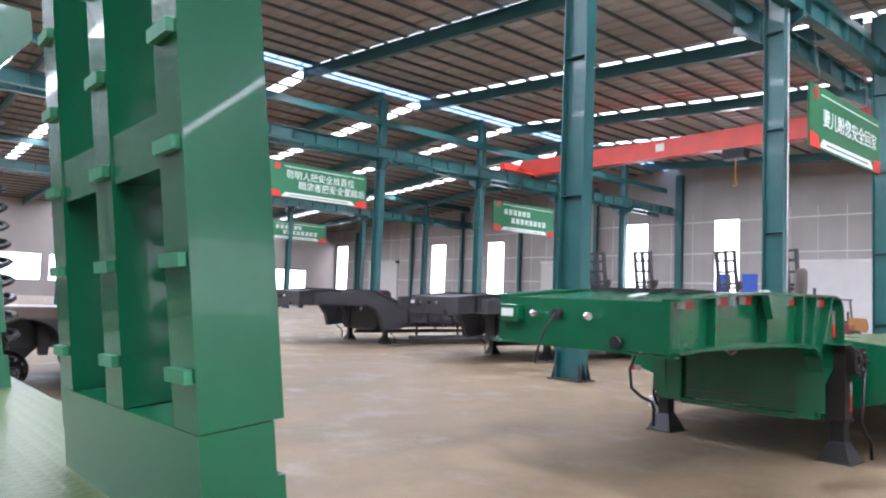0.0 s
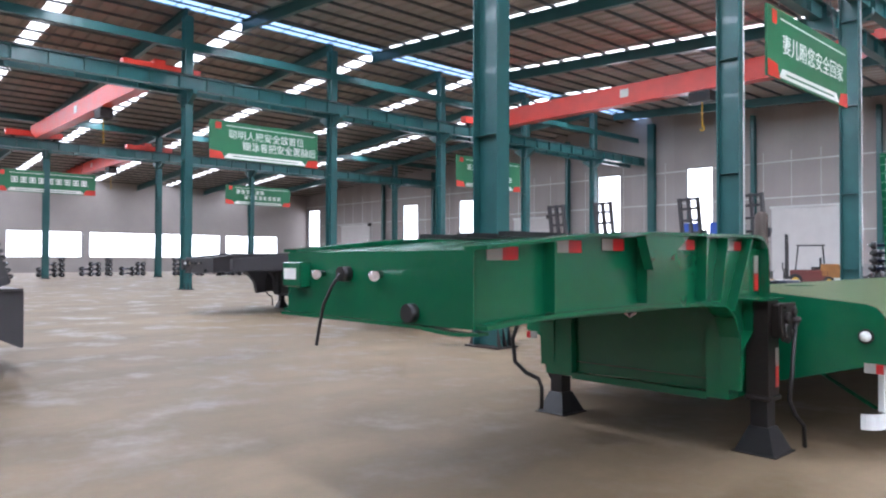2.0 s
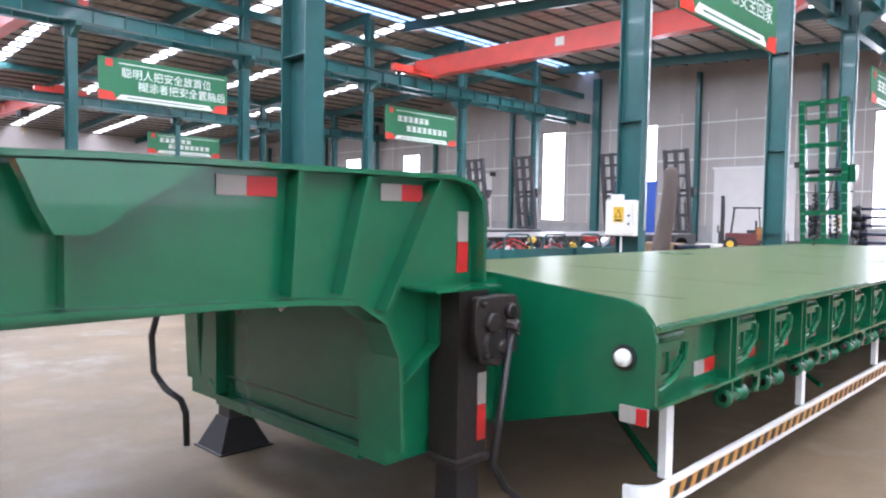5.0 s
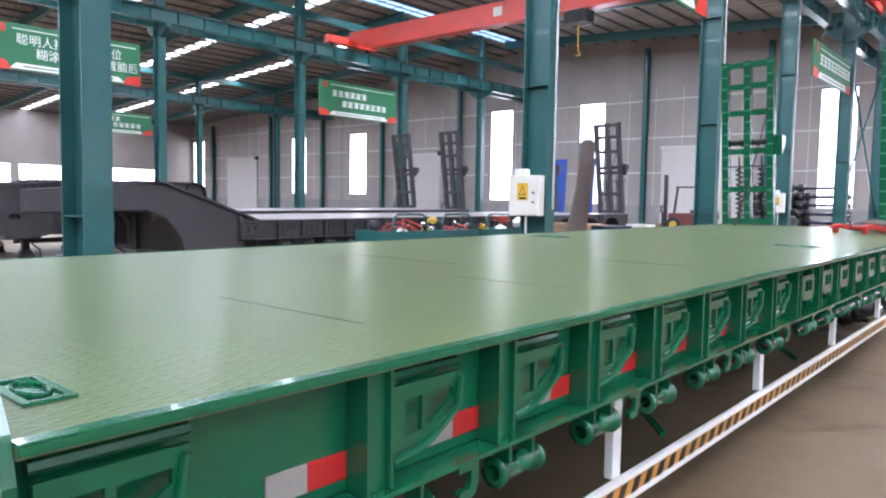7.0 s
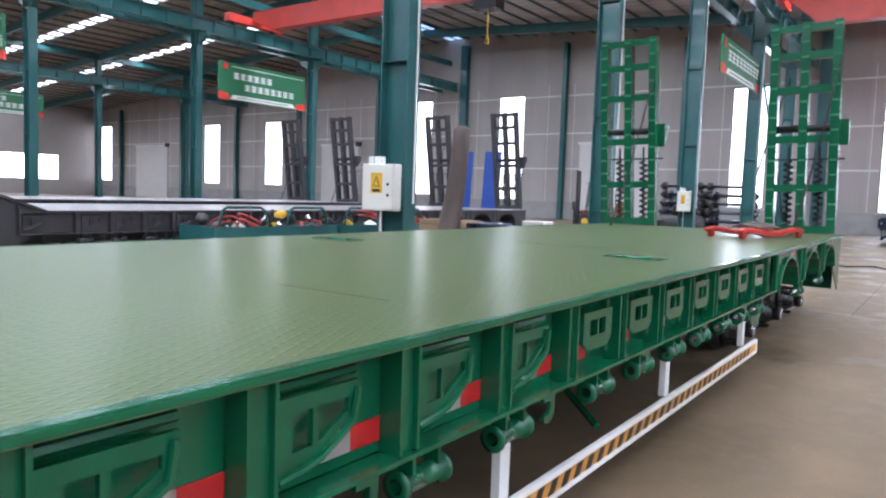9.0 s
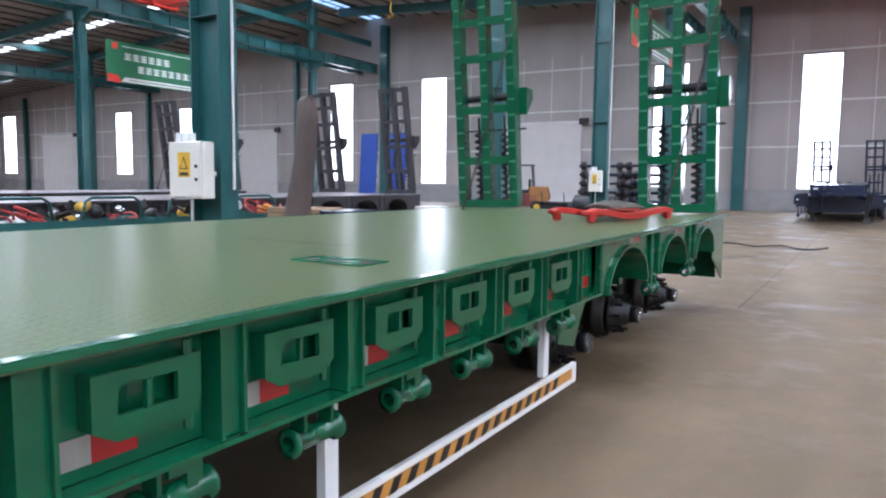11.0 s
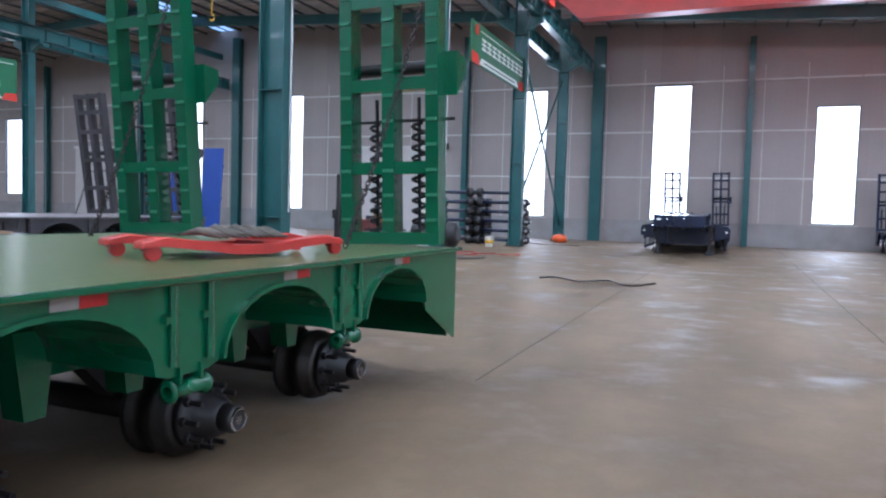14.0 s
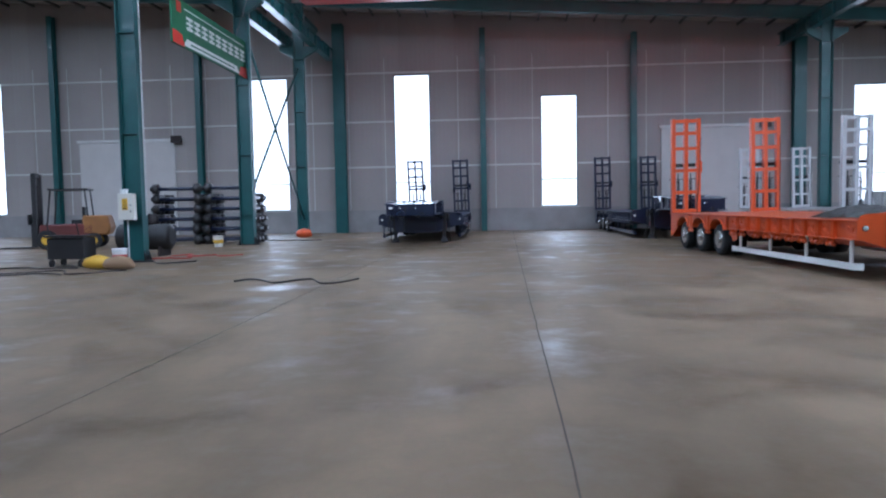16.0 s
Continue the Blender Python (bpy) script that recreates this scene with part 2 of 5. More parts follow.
TARP = surface("dark_tarpaulin", (0.035, 0.034, 0.028), 0.55, vary=0.4, grain=20, bump=0.3)
RAG = surface("grey_brown_cloth", (0.16, 0.14, 0.11), 0.9, vary=0.45, grain=40, bump=0.5)
RED_PAINT = surface("red_enamel", (0.50, 0.035, 0.025), 0.38, vary=0.2)
# dark floor joints; also the painted shade inside the larger lashing pockets
JOINT_AND_SHADE = surface("joint_and_pocket_shade", (0.085, 0.07, 0.055), 0.9, vary=0.3)
FLOOR = floor_material()
DAY_ROOF = glow("daylight_roof_strip", (0.93, 0.97, 1.0), 3.0)
DAY_RIDGE = glow("daylight_ridge", (0.42, 0.66, 1.0), 1.3)
DAY = glow("daylight_backdrop", (0.95, 0.98, 1.0), 3.0)


# ---- mesh tools ----
def box(bm, x0, x1, y0, y1, z0, z1):
    v = [bm.verts.new(c) for c in ((x0, y0, z0), (x1, y0, z0), (x1, y1, z0), (x0, y1, z0), (x0, y0, z1), (x1, y0, z1), (x1, y1, z1), (x0, y1, z1))]
    for f in ((3, 2, 1, 0), (4, 5, 6, 7), (0, 1, 5, 4), (1, 2, 6, 5), (2, 3, 7, 6), (3, 0, 4, 7)):
        bm.faces.new([v[i] for i in f])
    return v


def prism(bm, pts, axis, a, b):
    """A flat outline pushed from a to b along an axis. The outline's pairs are (y, z), (x, z) or (x, y)."""
    def at(p, q, w):
        return {"x": (w, p, q), "y": (p, w, q), "z": (p, q, w)}[axis]
    lo = [bm.verts.new(at(p, q, a)) for p, q in pts]
    hi = [bm.verts.new(at(p, q, b)) for p, q in pts]
    bm.faces.new(lo)
    bm.faces.new(hi[::-1])
    for i in range(len(pts)):
        j = (i + 1) % len(pts)
        bm.faces.new((lo[j], lo[i], hi[i], hi[j]))


def tube(bm, pts, r, n=8, closed=True):
    """A round bar along a line of points; r is one radius or one for each point."""
    pts = [Vector(p) for p in pts]
    rings = []
    side = None
    for i, p in enumerate(pts):
        d = (pts[min(i + 1, len(pts) - 1)] - pts[max(i - 1, 0)]).normalized()
        if side is None:
            side = d.orthogonal().normalized()
        side = (side - d * side.dot(d)).normalized()
        up = d.cross(side)
        rr = r[i] if isinstance(r, (list, tuple)) else r
        rings.append([bm.verts.new(p + rr * (math.cos(2 * math.pi * k / n) * side + math.sin(2 * math.pi * k / n) * up)) for k in range(n)])
    for a, b in zip(rings, rings[1:]):
        for k in range(n):
            f = bm.faces.new((a[k], a[(k + 1) % n], b[(k + 1) % n], b[k]))
            f.smooth = n > 6
    if closed:
        bm.faces.new(rings[0][::-1])
        bm.faces.new(rings[-1])


def mesh_of(name, bm, material):
    bmesh.ops.recalc_face_normals(bm, faces=bm.faces[:])
    me = bpy.data.meshes.new(name)
    bm.to_mesh(me)
    bm.free()
    for m in material if isinstance(material, (list, tuple)) else [material]:
        me.materials.append(m)
    return me


def part(name, bm, material, parent, label="", bevel=0.0):
    """Links a bmesh as ONE mesh object under a thing or under a part."""
    if bevel:
        bmesh.ops.bevel(bm, geom=bm.edges[:], offset=bevel, segments=1, affect="EDGES", profile=0.5)
    ob = new(name, mesh_of(name, bm, material))
    ob.parent = parent
    return tagged(ob, label)


def again(name, mesh, parent, m, label=""):
    """One more piece on a shared mesh."""
    ob = new(name, mesh)
    ob.parent = parent
    ob.matrix_basis = m
    return tagged(ob, label)


def thing(name, label, category, group="", kind="", m=None):
    ob = new(name)
    ob.empty_display_size = 0.2
    if m is not None:
        ob.matrix_basis = m
    return tagged(ob, label, category, group, kind)


def bm_box(*a):
    bm = bmesh.new()
    box(bm, *a)
    return bm


def setting(name, bm, material, label, category="structure"):
    ob = new(name, mesh_of(name, bm, material))
    return tagged(ob, label, category, "", "structure")


# ---- floor, walls, roof ----
floor_ob = setting("floor", bm_box(X_FAR - 40, X_NEAR + 40, Y_BACK - 40, Y_END + 60, -0.3, 0.0), FLOOR, "worn brown-grey concrete floor with dull polish", "floor")
for k, (a, b) in enumerate((((3.66, 9.0), (3.74, 15.0)), ((3.74, 15.0), (3.8, 19.5)), ((3.8, 19.5), (4.25, 49.5)), ((3.6, -20.0), (3.66, 9.0)))):
    bm = bmesh.new()
    (ax, ay), (bx, by) = a, b
    w = 0.009
    pts = []
    steps = 40
    for i in range(steps + 1):
        f = i / steps
        pts.append((ax + (bx - ax) * f + 0.015 * noise.noise((f * 9 + k * 7, 3.1, 0)), ay + (by - ay) * f))
    vs = [(bm.verts.new((x - w, y, 0.004)), bm.verts.new((x + w * (0.4 + 0.5 * abs(noise.noise((y * 2.1, 0, 1)))), y, 0.004))) for x, y in pts]
    for p, q in zip(vs, vs[1:]):
        bm.faces.new((p[0], p[1], q[1], q[0]))
    ob = new("floor_joint", mesh_of("floor_joint", bm, JOINT_AND_SHADE))
    ob.parent = floor_ob
for xs, y0, y1 in ((0.15, 13.0, 34.0),):
    bm = bm_box(xs - 0.003, xs + 0.003, y0, y1, -0.01, 0.003)
    ob = new("floor_joint", mesh_of("floor_joint", bm, JOINT_AND_SHADE))
    ob.parent = floor_ob


def holed_wall(name, x0, x1, z0, z1, y0, y1, holes, material, label):
    """A wall across y with openings (xa, xb, za, zb) that go through it."""
    bm = bmesh.new()
    cuts = sorted(holes)
    x = x0
    for xa, xb, za, zb in cuts:
        if xa > x:
            box(bm, x, xa, y0, y1, z0, z1)
        if za > z0:
            box(bm, xa, xb, y0, y1, z0, za)
        if zb < z1:
            box(bm, xa, xb, y0, y1, zb, z1)
        x = xb
    if x < x1:
        box(bm, x, x1, y0, y1, z0, z1)
    return setting(name, bm, material, label, "wall")


WINDOWS = [(-87.6, -84.7, 1.9, 8.6), (-66.0, -63.2, 1.9, 8.2), (-56.0, -53.3, 1.9, 8.2), (-37.25, -34.8, 1.5, 9.3), (-28.3, -26.0, 1.35, 9.25),
           (-10.78, -8.62, 1.32, 8.95), (-2.42, -0.36, 1.3, 8.95), (5.92, 7.95, 1.34, 7.57), (22.9, 25.1, 1.34, 7.7), (31.2, 33.3, 1.34, 7.6)]
holed_wall("wall_end", X_FAR, X_NEAR, 1.27, 14.6, Y_END, Y_END + 0.25, WINDOWS, CLAD, "grey sheet-clad end wall with tall bright windows")
setting("wall_end_base", bm_box(X_FAR, X_NEAR, Y_END - 0.03, Y_END + 0.3, 0, 1.27), DADO, "low grey masonry wall under the cladding", "wall")
for i, (xa, xb, za, zb) in enumerate(WINDOWS):
    win = thing("window_%d" % (i + 1), "tall white-lit window strip in a thin steel frame", "window", kind="structure", m=pose((xa + xb) / 2, Y_END, za))
    hw, h = (xb - xa) / 2, zb - za
    bm = bmesh.new()
    box(bm, -hw, -hw + 0.05, 0.05, 0.12, 0, h)
    box(bm, hw - 0.05, hw, 0.05, 0.12, 0, h)
    box(bm, -hw + 0.05, hw - 0.05, 0.05, 0.12, h - 0.05, h)
    box(bm, -hw + 0.05, hw - 0.05, 0.05, 0.12, 0, 0.05)
    part("window_frame", bm, TEAL, win)
    part("transom", bm_box(-hw + 0.05, hw - 0.05, 0.03, 0.11, 1.5, 1.56), PURLIN, win)
    part("window_sill", bm_box(-hw - 0.1, hw + 0.1, -0.08, 0.04, -0.06, -0.004), GIRT, win)
bm = bmesh.new()
box(bm, X_FAR - 30, X_NEAR + 30, Y_END + 12, Y_END + 12.1, -0.2, 30)
setting("backdrop", bm, DAY, "bright overcast daylight outside the windows", "backdrop")

# girts and light sheeting rails of the end wall
bm = bmesh.new()
for z in (3.74, 6.32, 9.08):
    x = X_FAR
    for xa, xb, za, zb in WINDOWS + [(X_NEAR, X_NEAR, 0, 0)]:
        stop = xa if za - 0.2 < z < zb + 0.05 else xb
        box(bm, x + 0.03, stop - 0.03, Y_END - 0.07, Y_END - 0.002, z - 0.045, z + 0.045)
        x = xb
setting("girts", bm, GIRT, "pale horizontal sheeting rails on the end wall", "trim")
bm = bmesh.new()
for i in range(64):
    x = X_FAR + 1.05 + 2.1 * i
    if all(not xa - 0.05 < x < xb + 0.05 for xa, xb, za, zb in WINDOWS):
        box(bm, x - 0.018, x + 0.018, Y_END - 0.02, Y_END - 0.001, 1.3, 9.9)
setting("cover_strips", bm, GIRT, "thin upright cover strips between wall sheets", "trim")
for xa, xb, zt in ((-21.2, -15.4, 5.5), (12.56, 17.9, 5.55), (-47.6, -43.0, 5.7), (-79.0, -72.6, 6.0)):
    d = thing("roller_door", "closed pale roller door in a grey frame", "door", kind="structure", m=pose((xa + xb) / 2, Y_END, 0))
    hw = (xb - xa) / 2
    part("leaf", bm_box(-hw, hw, -0.13, -0.035, 0.02, zt), CLAD_LIGHT, d)
    part("header", bm_box(-hw - 0.12, hw + 0.12, -0.2, -0.035, zt + 0.004, zt + 0.16), GIRT, d)
    part("motor", bm_box(hw - 0.1, hw + 0.5, -0.4, -0.22, zt - 0.1, zt + 0.3), RUST, d)
# wall columns on the end wall
for x in (-82.0, -69.5, -60.0, -50.6, -40.5, -31.4, -22.5, -13.75, -5.5, 2.67, 11.0, 19.86, 28.3, 37.0):
    big = x in (-31.4, -5.5, 19.86)
    w = 0.32 if big else 0.16
    top = roof_z(x) - 0.75
    c = thing("wall_column", "teal painted steel wall column", "column", "wall columns", "structure", pose(x, Y_END - 0.3, 0))
    bm = bmesh.new()
    box(bm, -w, w, -0.22, -0.2, 0, top)
    box(bm, -w, w, 0.16, 0.2, 0, top)
    box(bm, -0.012, 0.012, -0.2, 0.16, 0, top)
    part("shaft", bm, TEAL, c)

# far long wall with its band of windows
def holed_long_wall(name, x0, x1, ya, yb, holes, label):
    bm = bmesh.new()
    y = ya
    for a, b, za, zb in holes:
        box(bm, x0, x1, y, a, 0, 14)
        box(bm, x0, x1, a, b, 0, za)
        box(bm, x0, x1, a, b, zb, 14)
        y = b
    box(bm, x0, x1, y, yb, 0, 14)
    return setting(name, bm, CLAD, label, "wall")


FAR_BAND = [(-5.5 + 8.55 * k, 2.3 + 8.55 * k, 1.8, 4.7) for k in range(-1, 6)]
holed_long_wall("wall_far", X_FAR - 0.25, X_FAR, Y_BACK, Y_END, FAR_BAND, "grey far long wall with a band of windows")
for i, (a, b, za, zb) in enumerate(FAR_BAND):
    win = thing("window_%d" % (i + 20), "wide bright window with thin mullions", "window", kind="structure", m=pose(X_FAR, (a + b) / 2, za))
    hw = (b - a) / 2
    for j in range(7):
        yy = -hw + 0.04 + (2 * hw - 0.08) * j / 6
        part("mullion", bm_box(-0.14, -0.08, yy - 0.03, yy + 0.03, 0, zb - za), PURLIN, win)
    part("transom", bm_box(-0.15, -0.07, -hw, hw, 1.7, 1.77), PURLIN, win)
setting("backdrop_side", bm_box(X_FAR - 12.1, X_FAR - 12, -60, 90, -0.2, 12), DAY, "bright overcast daylight beyond the far windows", "backdrop")
setting("wall_side", bm_box(X_NEAR, X_NEAR + 0.25, Y_BACK, Y_END, 0, 11), CLAD, "plain grey long wall", "wall")
setting("wall_back", bm_box(X_FAR, X_NEAR, Y_BACK - 0.25, Y_BACK, 0, 14.6), CLAD, "plain grey wall closing the hall", "wall")

# roof: two ribbed slopes, open along the ridge
bm = bmesh.new()
ribs = []
y = Y_BACK - 0.5
while y < Y_END + 0.4:
    ribs += [(y, 0), (y + 0.42, 0), (y + 0.5, 0.09), (y + 0.72, 0.09)]
    y += 0.8
for xa, xb in ((X_FAR - 0.4, RIDGE_X - 0.75), (RIDGE_X + 0.75, X_NEAR + 0.4)):
    va = [bm.verts.new((xa, yy, roof_z(xa) + h)) for yy, h in ribs]
    vb = [bm.verts.new((xb, yy, roof_z(xb) + h)) for yy, h in ribs]
    for i in range(len(ribs) - 1):
        if any(abs((ribs[i][0] + ribs[i + 1][0]) / 2 - ys) < 0.3 for ys in STRIPS):
            continue
        bm.faces.new((va[i], va[i + 1], vb[i + 1], vb[i]))
ceiling = setting("ceiling", bm, ROOF, "brown-grey ribbed metal roof sheets seen from below", "ceiling")
bm = bmesh.new()
x = X_FAR + 0.8
while x < X_NEAR:
    if abs(x - RIDGE_X) > 0.6:
        z = roof_z(x)
        box(bm, x - 0.035, x + 0.035, Y_BACK, Y_END, z - 0.165, z - 0.03)
    x += 1.55
setting("purlins", bm, PURLIN, "dark steel roof purlins", "purlins")
for ys in STRIPS:
    for xa, xb in ((X_FAR + 0.2, RIDGE_X - 0.9), (RIDGE_X + 0.9, X_NEAR - 0.2)):
        bm = bmesh.new()
        q = [bm.verts.new((x, ys + d, roof_z(x) + dz)) for x, d, dz in ((xa, -0.42, 0), (xb, -0.42, 0), (xb, 0.42, 0), (xa, 0.42, 0), (xa, -0.42, 0.02), (xb, -0.42, 0.02), (xb, 0.42, 0.02), (xa, 0.42, 0.02))]
        for f in ((3, 2, 1, 0), (4, 5, 6, 7), (0, 1, 5, 4), (1, 2, 6, 5), (2, 3, 7, 6), (3, 0, 4, 7)):
            bm.faces.new([q[i] for i in f])
        setting("skylight", bm, DAY_ROOF, "bright daylight showing through a translucent roof strip", "skylight")
for a, b in ((-0.72, -0.06), (0.06, 0.72)):
    setting("skylight", bm_box(RIDGE_X + a, RIDGE_X + b, Y_BACK, Y_END, RIDGE_Z - 0.13, RIDGE_Z - 0.1), DAY_RIDGE, "pale blue daylight along the ridge", "skylight")
bm = bmesh.new()
for s in (-0.75, 0.0, 0.75):
    box(bm, RIDGE_X + s - 0.05, RIDGE_X + s + 0.05, Y_BACK, Y_END, RIDGE_Z - 0.2, RIDGE_Z - 0.05)
for i in range(54):
    yy = Y_BACK + 1.5 * i
    box(bm, RIDGE_X - 0.7, RIDGE_X + 0.7, yy - 0.02, yy + 0.02, RIDGE_Z - 0.17, RIDGE_Z - 0.135)
setting("ridge_light_frame", bm, TEAL, "teal frame of the open ridge light", "trim")


# ---- portal frames, columns, crane beams ----
def steel_column(x, y, top, label, w=0.28, d=0.155, pipe=False):
    c = thing("column", label, "column", "hall columns", "structure", pose(x, y, 0))
    bm = bmesh.new()
    box(bm, -w, -w + 0.025, -d, d, 0.03, top)
    box(bm, w - 0.025, w, -d, d, 0.03, top)
    box(bm, -w + 0.025, w - 0.025, -0.012, 0.012, 0.03, top)
    for z in (1.2, 3.6, 6.4, 9.1):
        box(bm, -w + 0.026, w - 0.026, -d + 0.01, -0.013, z - 0.008, z + 0.008)
        box(bm, -w + 0.026, w - 0.026, 0.013, d - 0.01, z - 0.008, z + 0.008)
    part("shaft", bm, TEAL, c)
    bm = bmesh.new()
    box(bm, -w - 0.1, w + 0.1, -d - 0.1, d + 0.1, 0.0, 0.03)
    part("base_plate", bm, RUST, c)
    gus = bmesh.new()
    for s in (-d + 0.02, 0.0, d - 0.02):
        prism(gus, ((w, 0.03), (w + 0.09, 0.03), (w, 0.34)), "y", s - 0.012, s + 0.012)
        prism(gus, ((-w, 0.03), (-w - 0.09, 0.03), (-w, 0.34)), "y", s - 0.012, s + 0.012)
    part("foot_gussets", gus, RUST, c)
    if pipe:
        for dy in (0.05,):
            bm = bmesh.new()
            tube(bm, ((w + 0.03, dy, 1.3), (w + 0.03, dy, top - 0.5)), 0.02, 6)
            part("conduit", bm, GIRT, c, "pale electric conduit")
    return c


LINE_A, LINE_B, LINE_C, LINE_D, LINE_E = -6.7, -32.7, -58.7, -84.0, 19.5
for y in FRAMES:
    dx, dy = {3: (0.4, -0.45), 4: (0.62, -1.1), 5: (-0.2, 0.2), 6: (0.0, 0.25)}.get(round((y - 2.85) / 8.55) + 2, (0.0, 0.0))
    steel_column(LINE_A + dx, y + dy, roof_z(LINE_A) - 0.7, "teal painted steel hall column on a bolted foot", pipe=y > 5)
    steel_column(LINE_E, y, roof_z(LINE_E) - 0.7, "teal painted steel hall column on a bolted foot")
for y in FRAMES:
    yb = y - 2.9
    steel_column(LINE_B, yb, roof_z(LINE_B) - 0.7, "teal painted steel hall column under the ridge", w=0.26, d=0.2)
    steel_column(LINE_C, yb, roof_z(LINE_C) - 0.7, "teal painted steel hall column far across the hall", w=0.26, d=0.2)
for i, y in enumerate(FRAMES):
    for xa, xb, yy in ((LINE_A - 0.3, LINE_B, y), (LINE_A + 0.3, LINE_E, y), (LINE_B, LINE_C, y - 2.9), (LINE_C, X_FAR, y - 2.9), (LINE_E, X_NEAR, y)):
        bm = bmesh.new()
        za, zb = roof_z(xa) - 0.26, roof_z(xb) - 0.26
        for lo, hi, half in ((0.0, 0.03, 0.13), (-0.55, 0.0, 0.012), (-0.58, -0.55, 0.13)):
            v = []
            for x, z in ((xa, za), (xb, zb)):
                v.append([bm.verts.new((x, yy + s, z + h)) for s, h in ((-half, lo), (half, lo), (half, hi), (-half, hi))])
            for k in range(4):
                bm.faces.new((v[0][k], v[0][(k + 1) % 4], v[1][(k + 1) % 4], v[1][k]))
            bm.faces.new(v[0]), bm.faces.new(v[1])
        setting("rafter", bm, TEAL, "teal welded steel roof rafter", "rafter")


def crane_beam(x, z, ya, yb, label):
    b = thing("crane_runway", label, "crane runway", "crane runways", "structure", pose(x, ya, z))
    L = yb - ya
    bm = bmesh.new()
    box(bm, -0.17, 0.17, 0, L, 0.62, 0.65)
    box(bm, -0.012, 0.012, 0, L, 0.03, 0.62)
    box(bm, -0.17, 0.17, 0, L, 0, 0.03)
    n = int(L / 1.4)
    for i in range(n):
        yy = (i + 0.5) * L / n
        box(bm, -0.16, 0.16, yy - 0.01, yy + 0.01, 0.031, 0.619)
    part("girder", bm, TEAL, b)
    part("rail", bm_box(-0.04, 0.04, 0, L, 0.654, 0.75), RUST, b)


for x in (LINE_A - 0.75, LINE_A + 0.75, LINE_B + 0.7, LINE_B - 0.7, LINE_C + 0.7, LINE_C - 0.7, LINE_E - 0.75):
    crane_beam(x, 9.75, Y_BACK, Y_END - 0.5, "teal steel crane runway girder carried by the columns")
for x, w in ((LINE_A, 0.6), (LINE_B, 0.55), (LINE_C, 0.55), (LINE_E, 0.6)):
    for y in FRAMES:
        yy = y if x in (LINE_A, LINE_E) else y - 2.9
        for s in (-1, 1):
            bm = bmesh.new()
            prism(bm, ((s * 0.2, 9.1), (s * 0.2, 9.748), (s * 0.98, 9.748), (s * 0.98, 9.55)), "y", -0.12, 0.12)
            ob = setting("crane_bracket", bm, TEAL, "teal bracket under the crane runway", "bracket")
            ob.matrix_basis = pose(x, yy, 0)
# eave ties along the ridge line
for x in (LINE_B, LINE_C):
    setting("tie_beam", bm_box(x - 0.12, x + 0.12, Y_BACK, Y_END - 0.5, 11.9, 12.3), TEAL, "teal tie beam between columns", "beam")
for x in (LINE_A, LINE_E):
    setting("tie_beam", bm_box(x - 0.1, x + 0.1, Y_BACK, Y_END - 0.5, 11.35, 11.6), TEAL, "teal tie beam between columns", "beam")


def overhead_crane(xa, xb, y, z, label, drop=0.0, hoist=True):
    c = thing("overhead_crane", label, "overhead crane", "overhead cranes", m=pose(xa, y, z))
    L = xb - xa
    bm = bmesh.new()
    prism(bm, ((0.2, 0.25), (1.8, -0.35 - drop), (L - 1.8, -0.35 - drop), (L - 0.2, 0.25), (L - 0.2, 0.75), (0.2, 0.75)), "y", -0.28, 0.28)
    part("girder", bm, CRANE, c)
    for s in (-1, 1):
        part("bottom_flange", bm_box(1.8, L - 1.8, min(s * 0.281, s * 0.34), max(s * 0.281, s * 0.34), -0.35 - drop, -0.325 - drop), CRANE, c)
    for x in (0.0, L):
        e = part("end_carriage", bm_box(x - 0.22, x + 0.22, -1.9, 1.9, -0.02, 0.42), CRANE, c)
        for s in (-1.4, 1.4):
            w = bmesh.new()
            tube(w, ((x - 0.1, s, 0.0), (x + 0.1, s, 0.0)), 0.16, 12)
            part("wheel", w, RUST, e)
    if hoist:
        h = part("hoist", bm_box(L * 0.62, L * 0.62 + 1.2, -0.35, 0.35, -0.95 - drop, -0.4 - drop), RUST, c, "dark hoist trolley")
        hook = bmesh.new()
        tube(hook, ((L * 0.62 + 0.6, 0, -0.95 - drop), (L * 0.62 + 0.6, 0, -2.2 - drop)), 0.03, 6)
        tube(hook, [(L * 0.62 + 0.6 + 0.12 * math.sin(a), 0, -2.3 - drop + 0.12 * math.cos(a)) for a in [k * 0.5 for k in range(10)]], 0.03, 6)
        part("hook", hook, YELLOW, h)
    part("name_plate", bm_box(L * 0.45, L * 0.45 + 0.55, -0.292, -0.284, 0.05, 0.5), DIAL, c, "small pale plate")
    return c


overhead_crane(LINE_B + 0.7, LINE_A - 0.75, 28.9, 10.66, "red single-girder overhead crane across the bay")
overhead_crane(LINE_A + 0.75, LINE_E - 0.75, 37.2, 10.66, "deep red overhead crane girder across the near bay", 0.8, False)
overhead_crane(LINE_C + 0.7, LINE_B - 0.7, 7.5, 10.66, "red single-girder overhead crane across the far bay")
overhead_crane(X_FAR + 1.5, LINE_C - 0.7, 16.5, 10.66, "red single-girder overhead crane far across the hall")


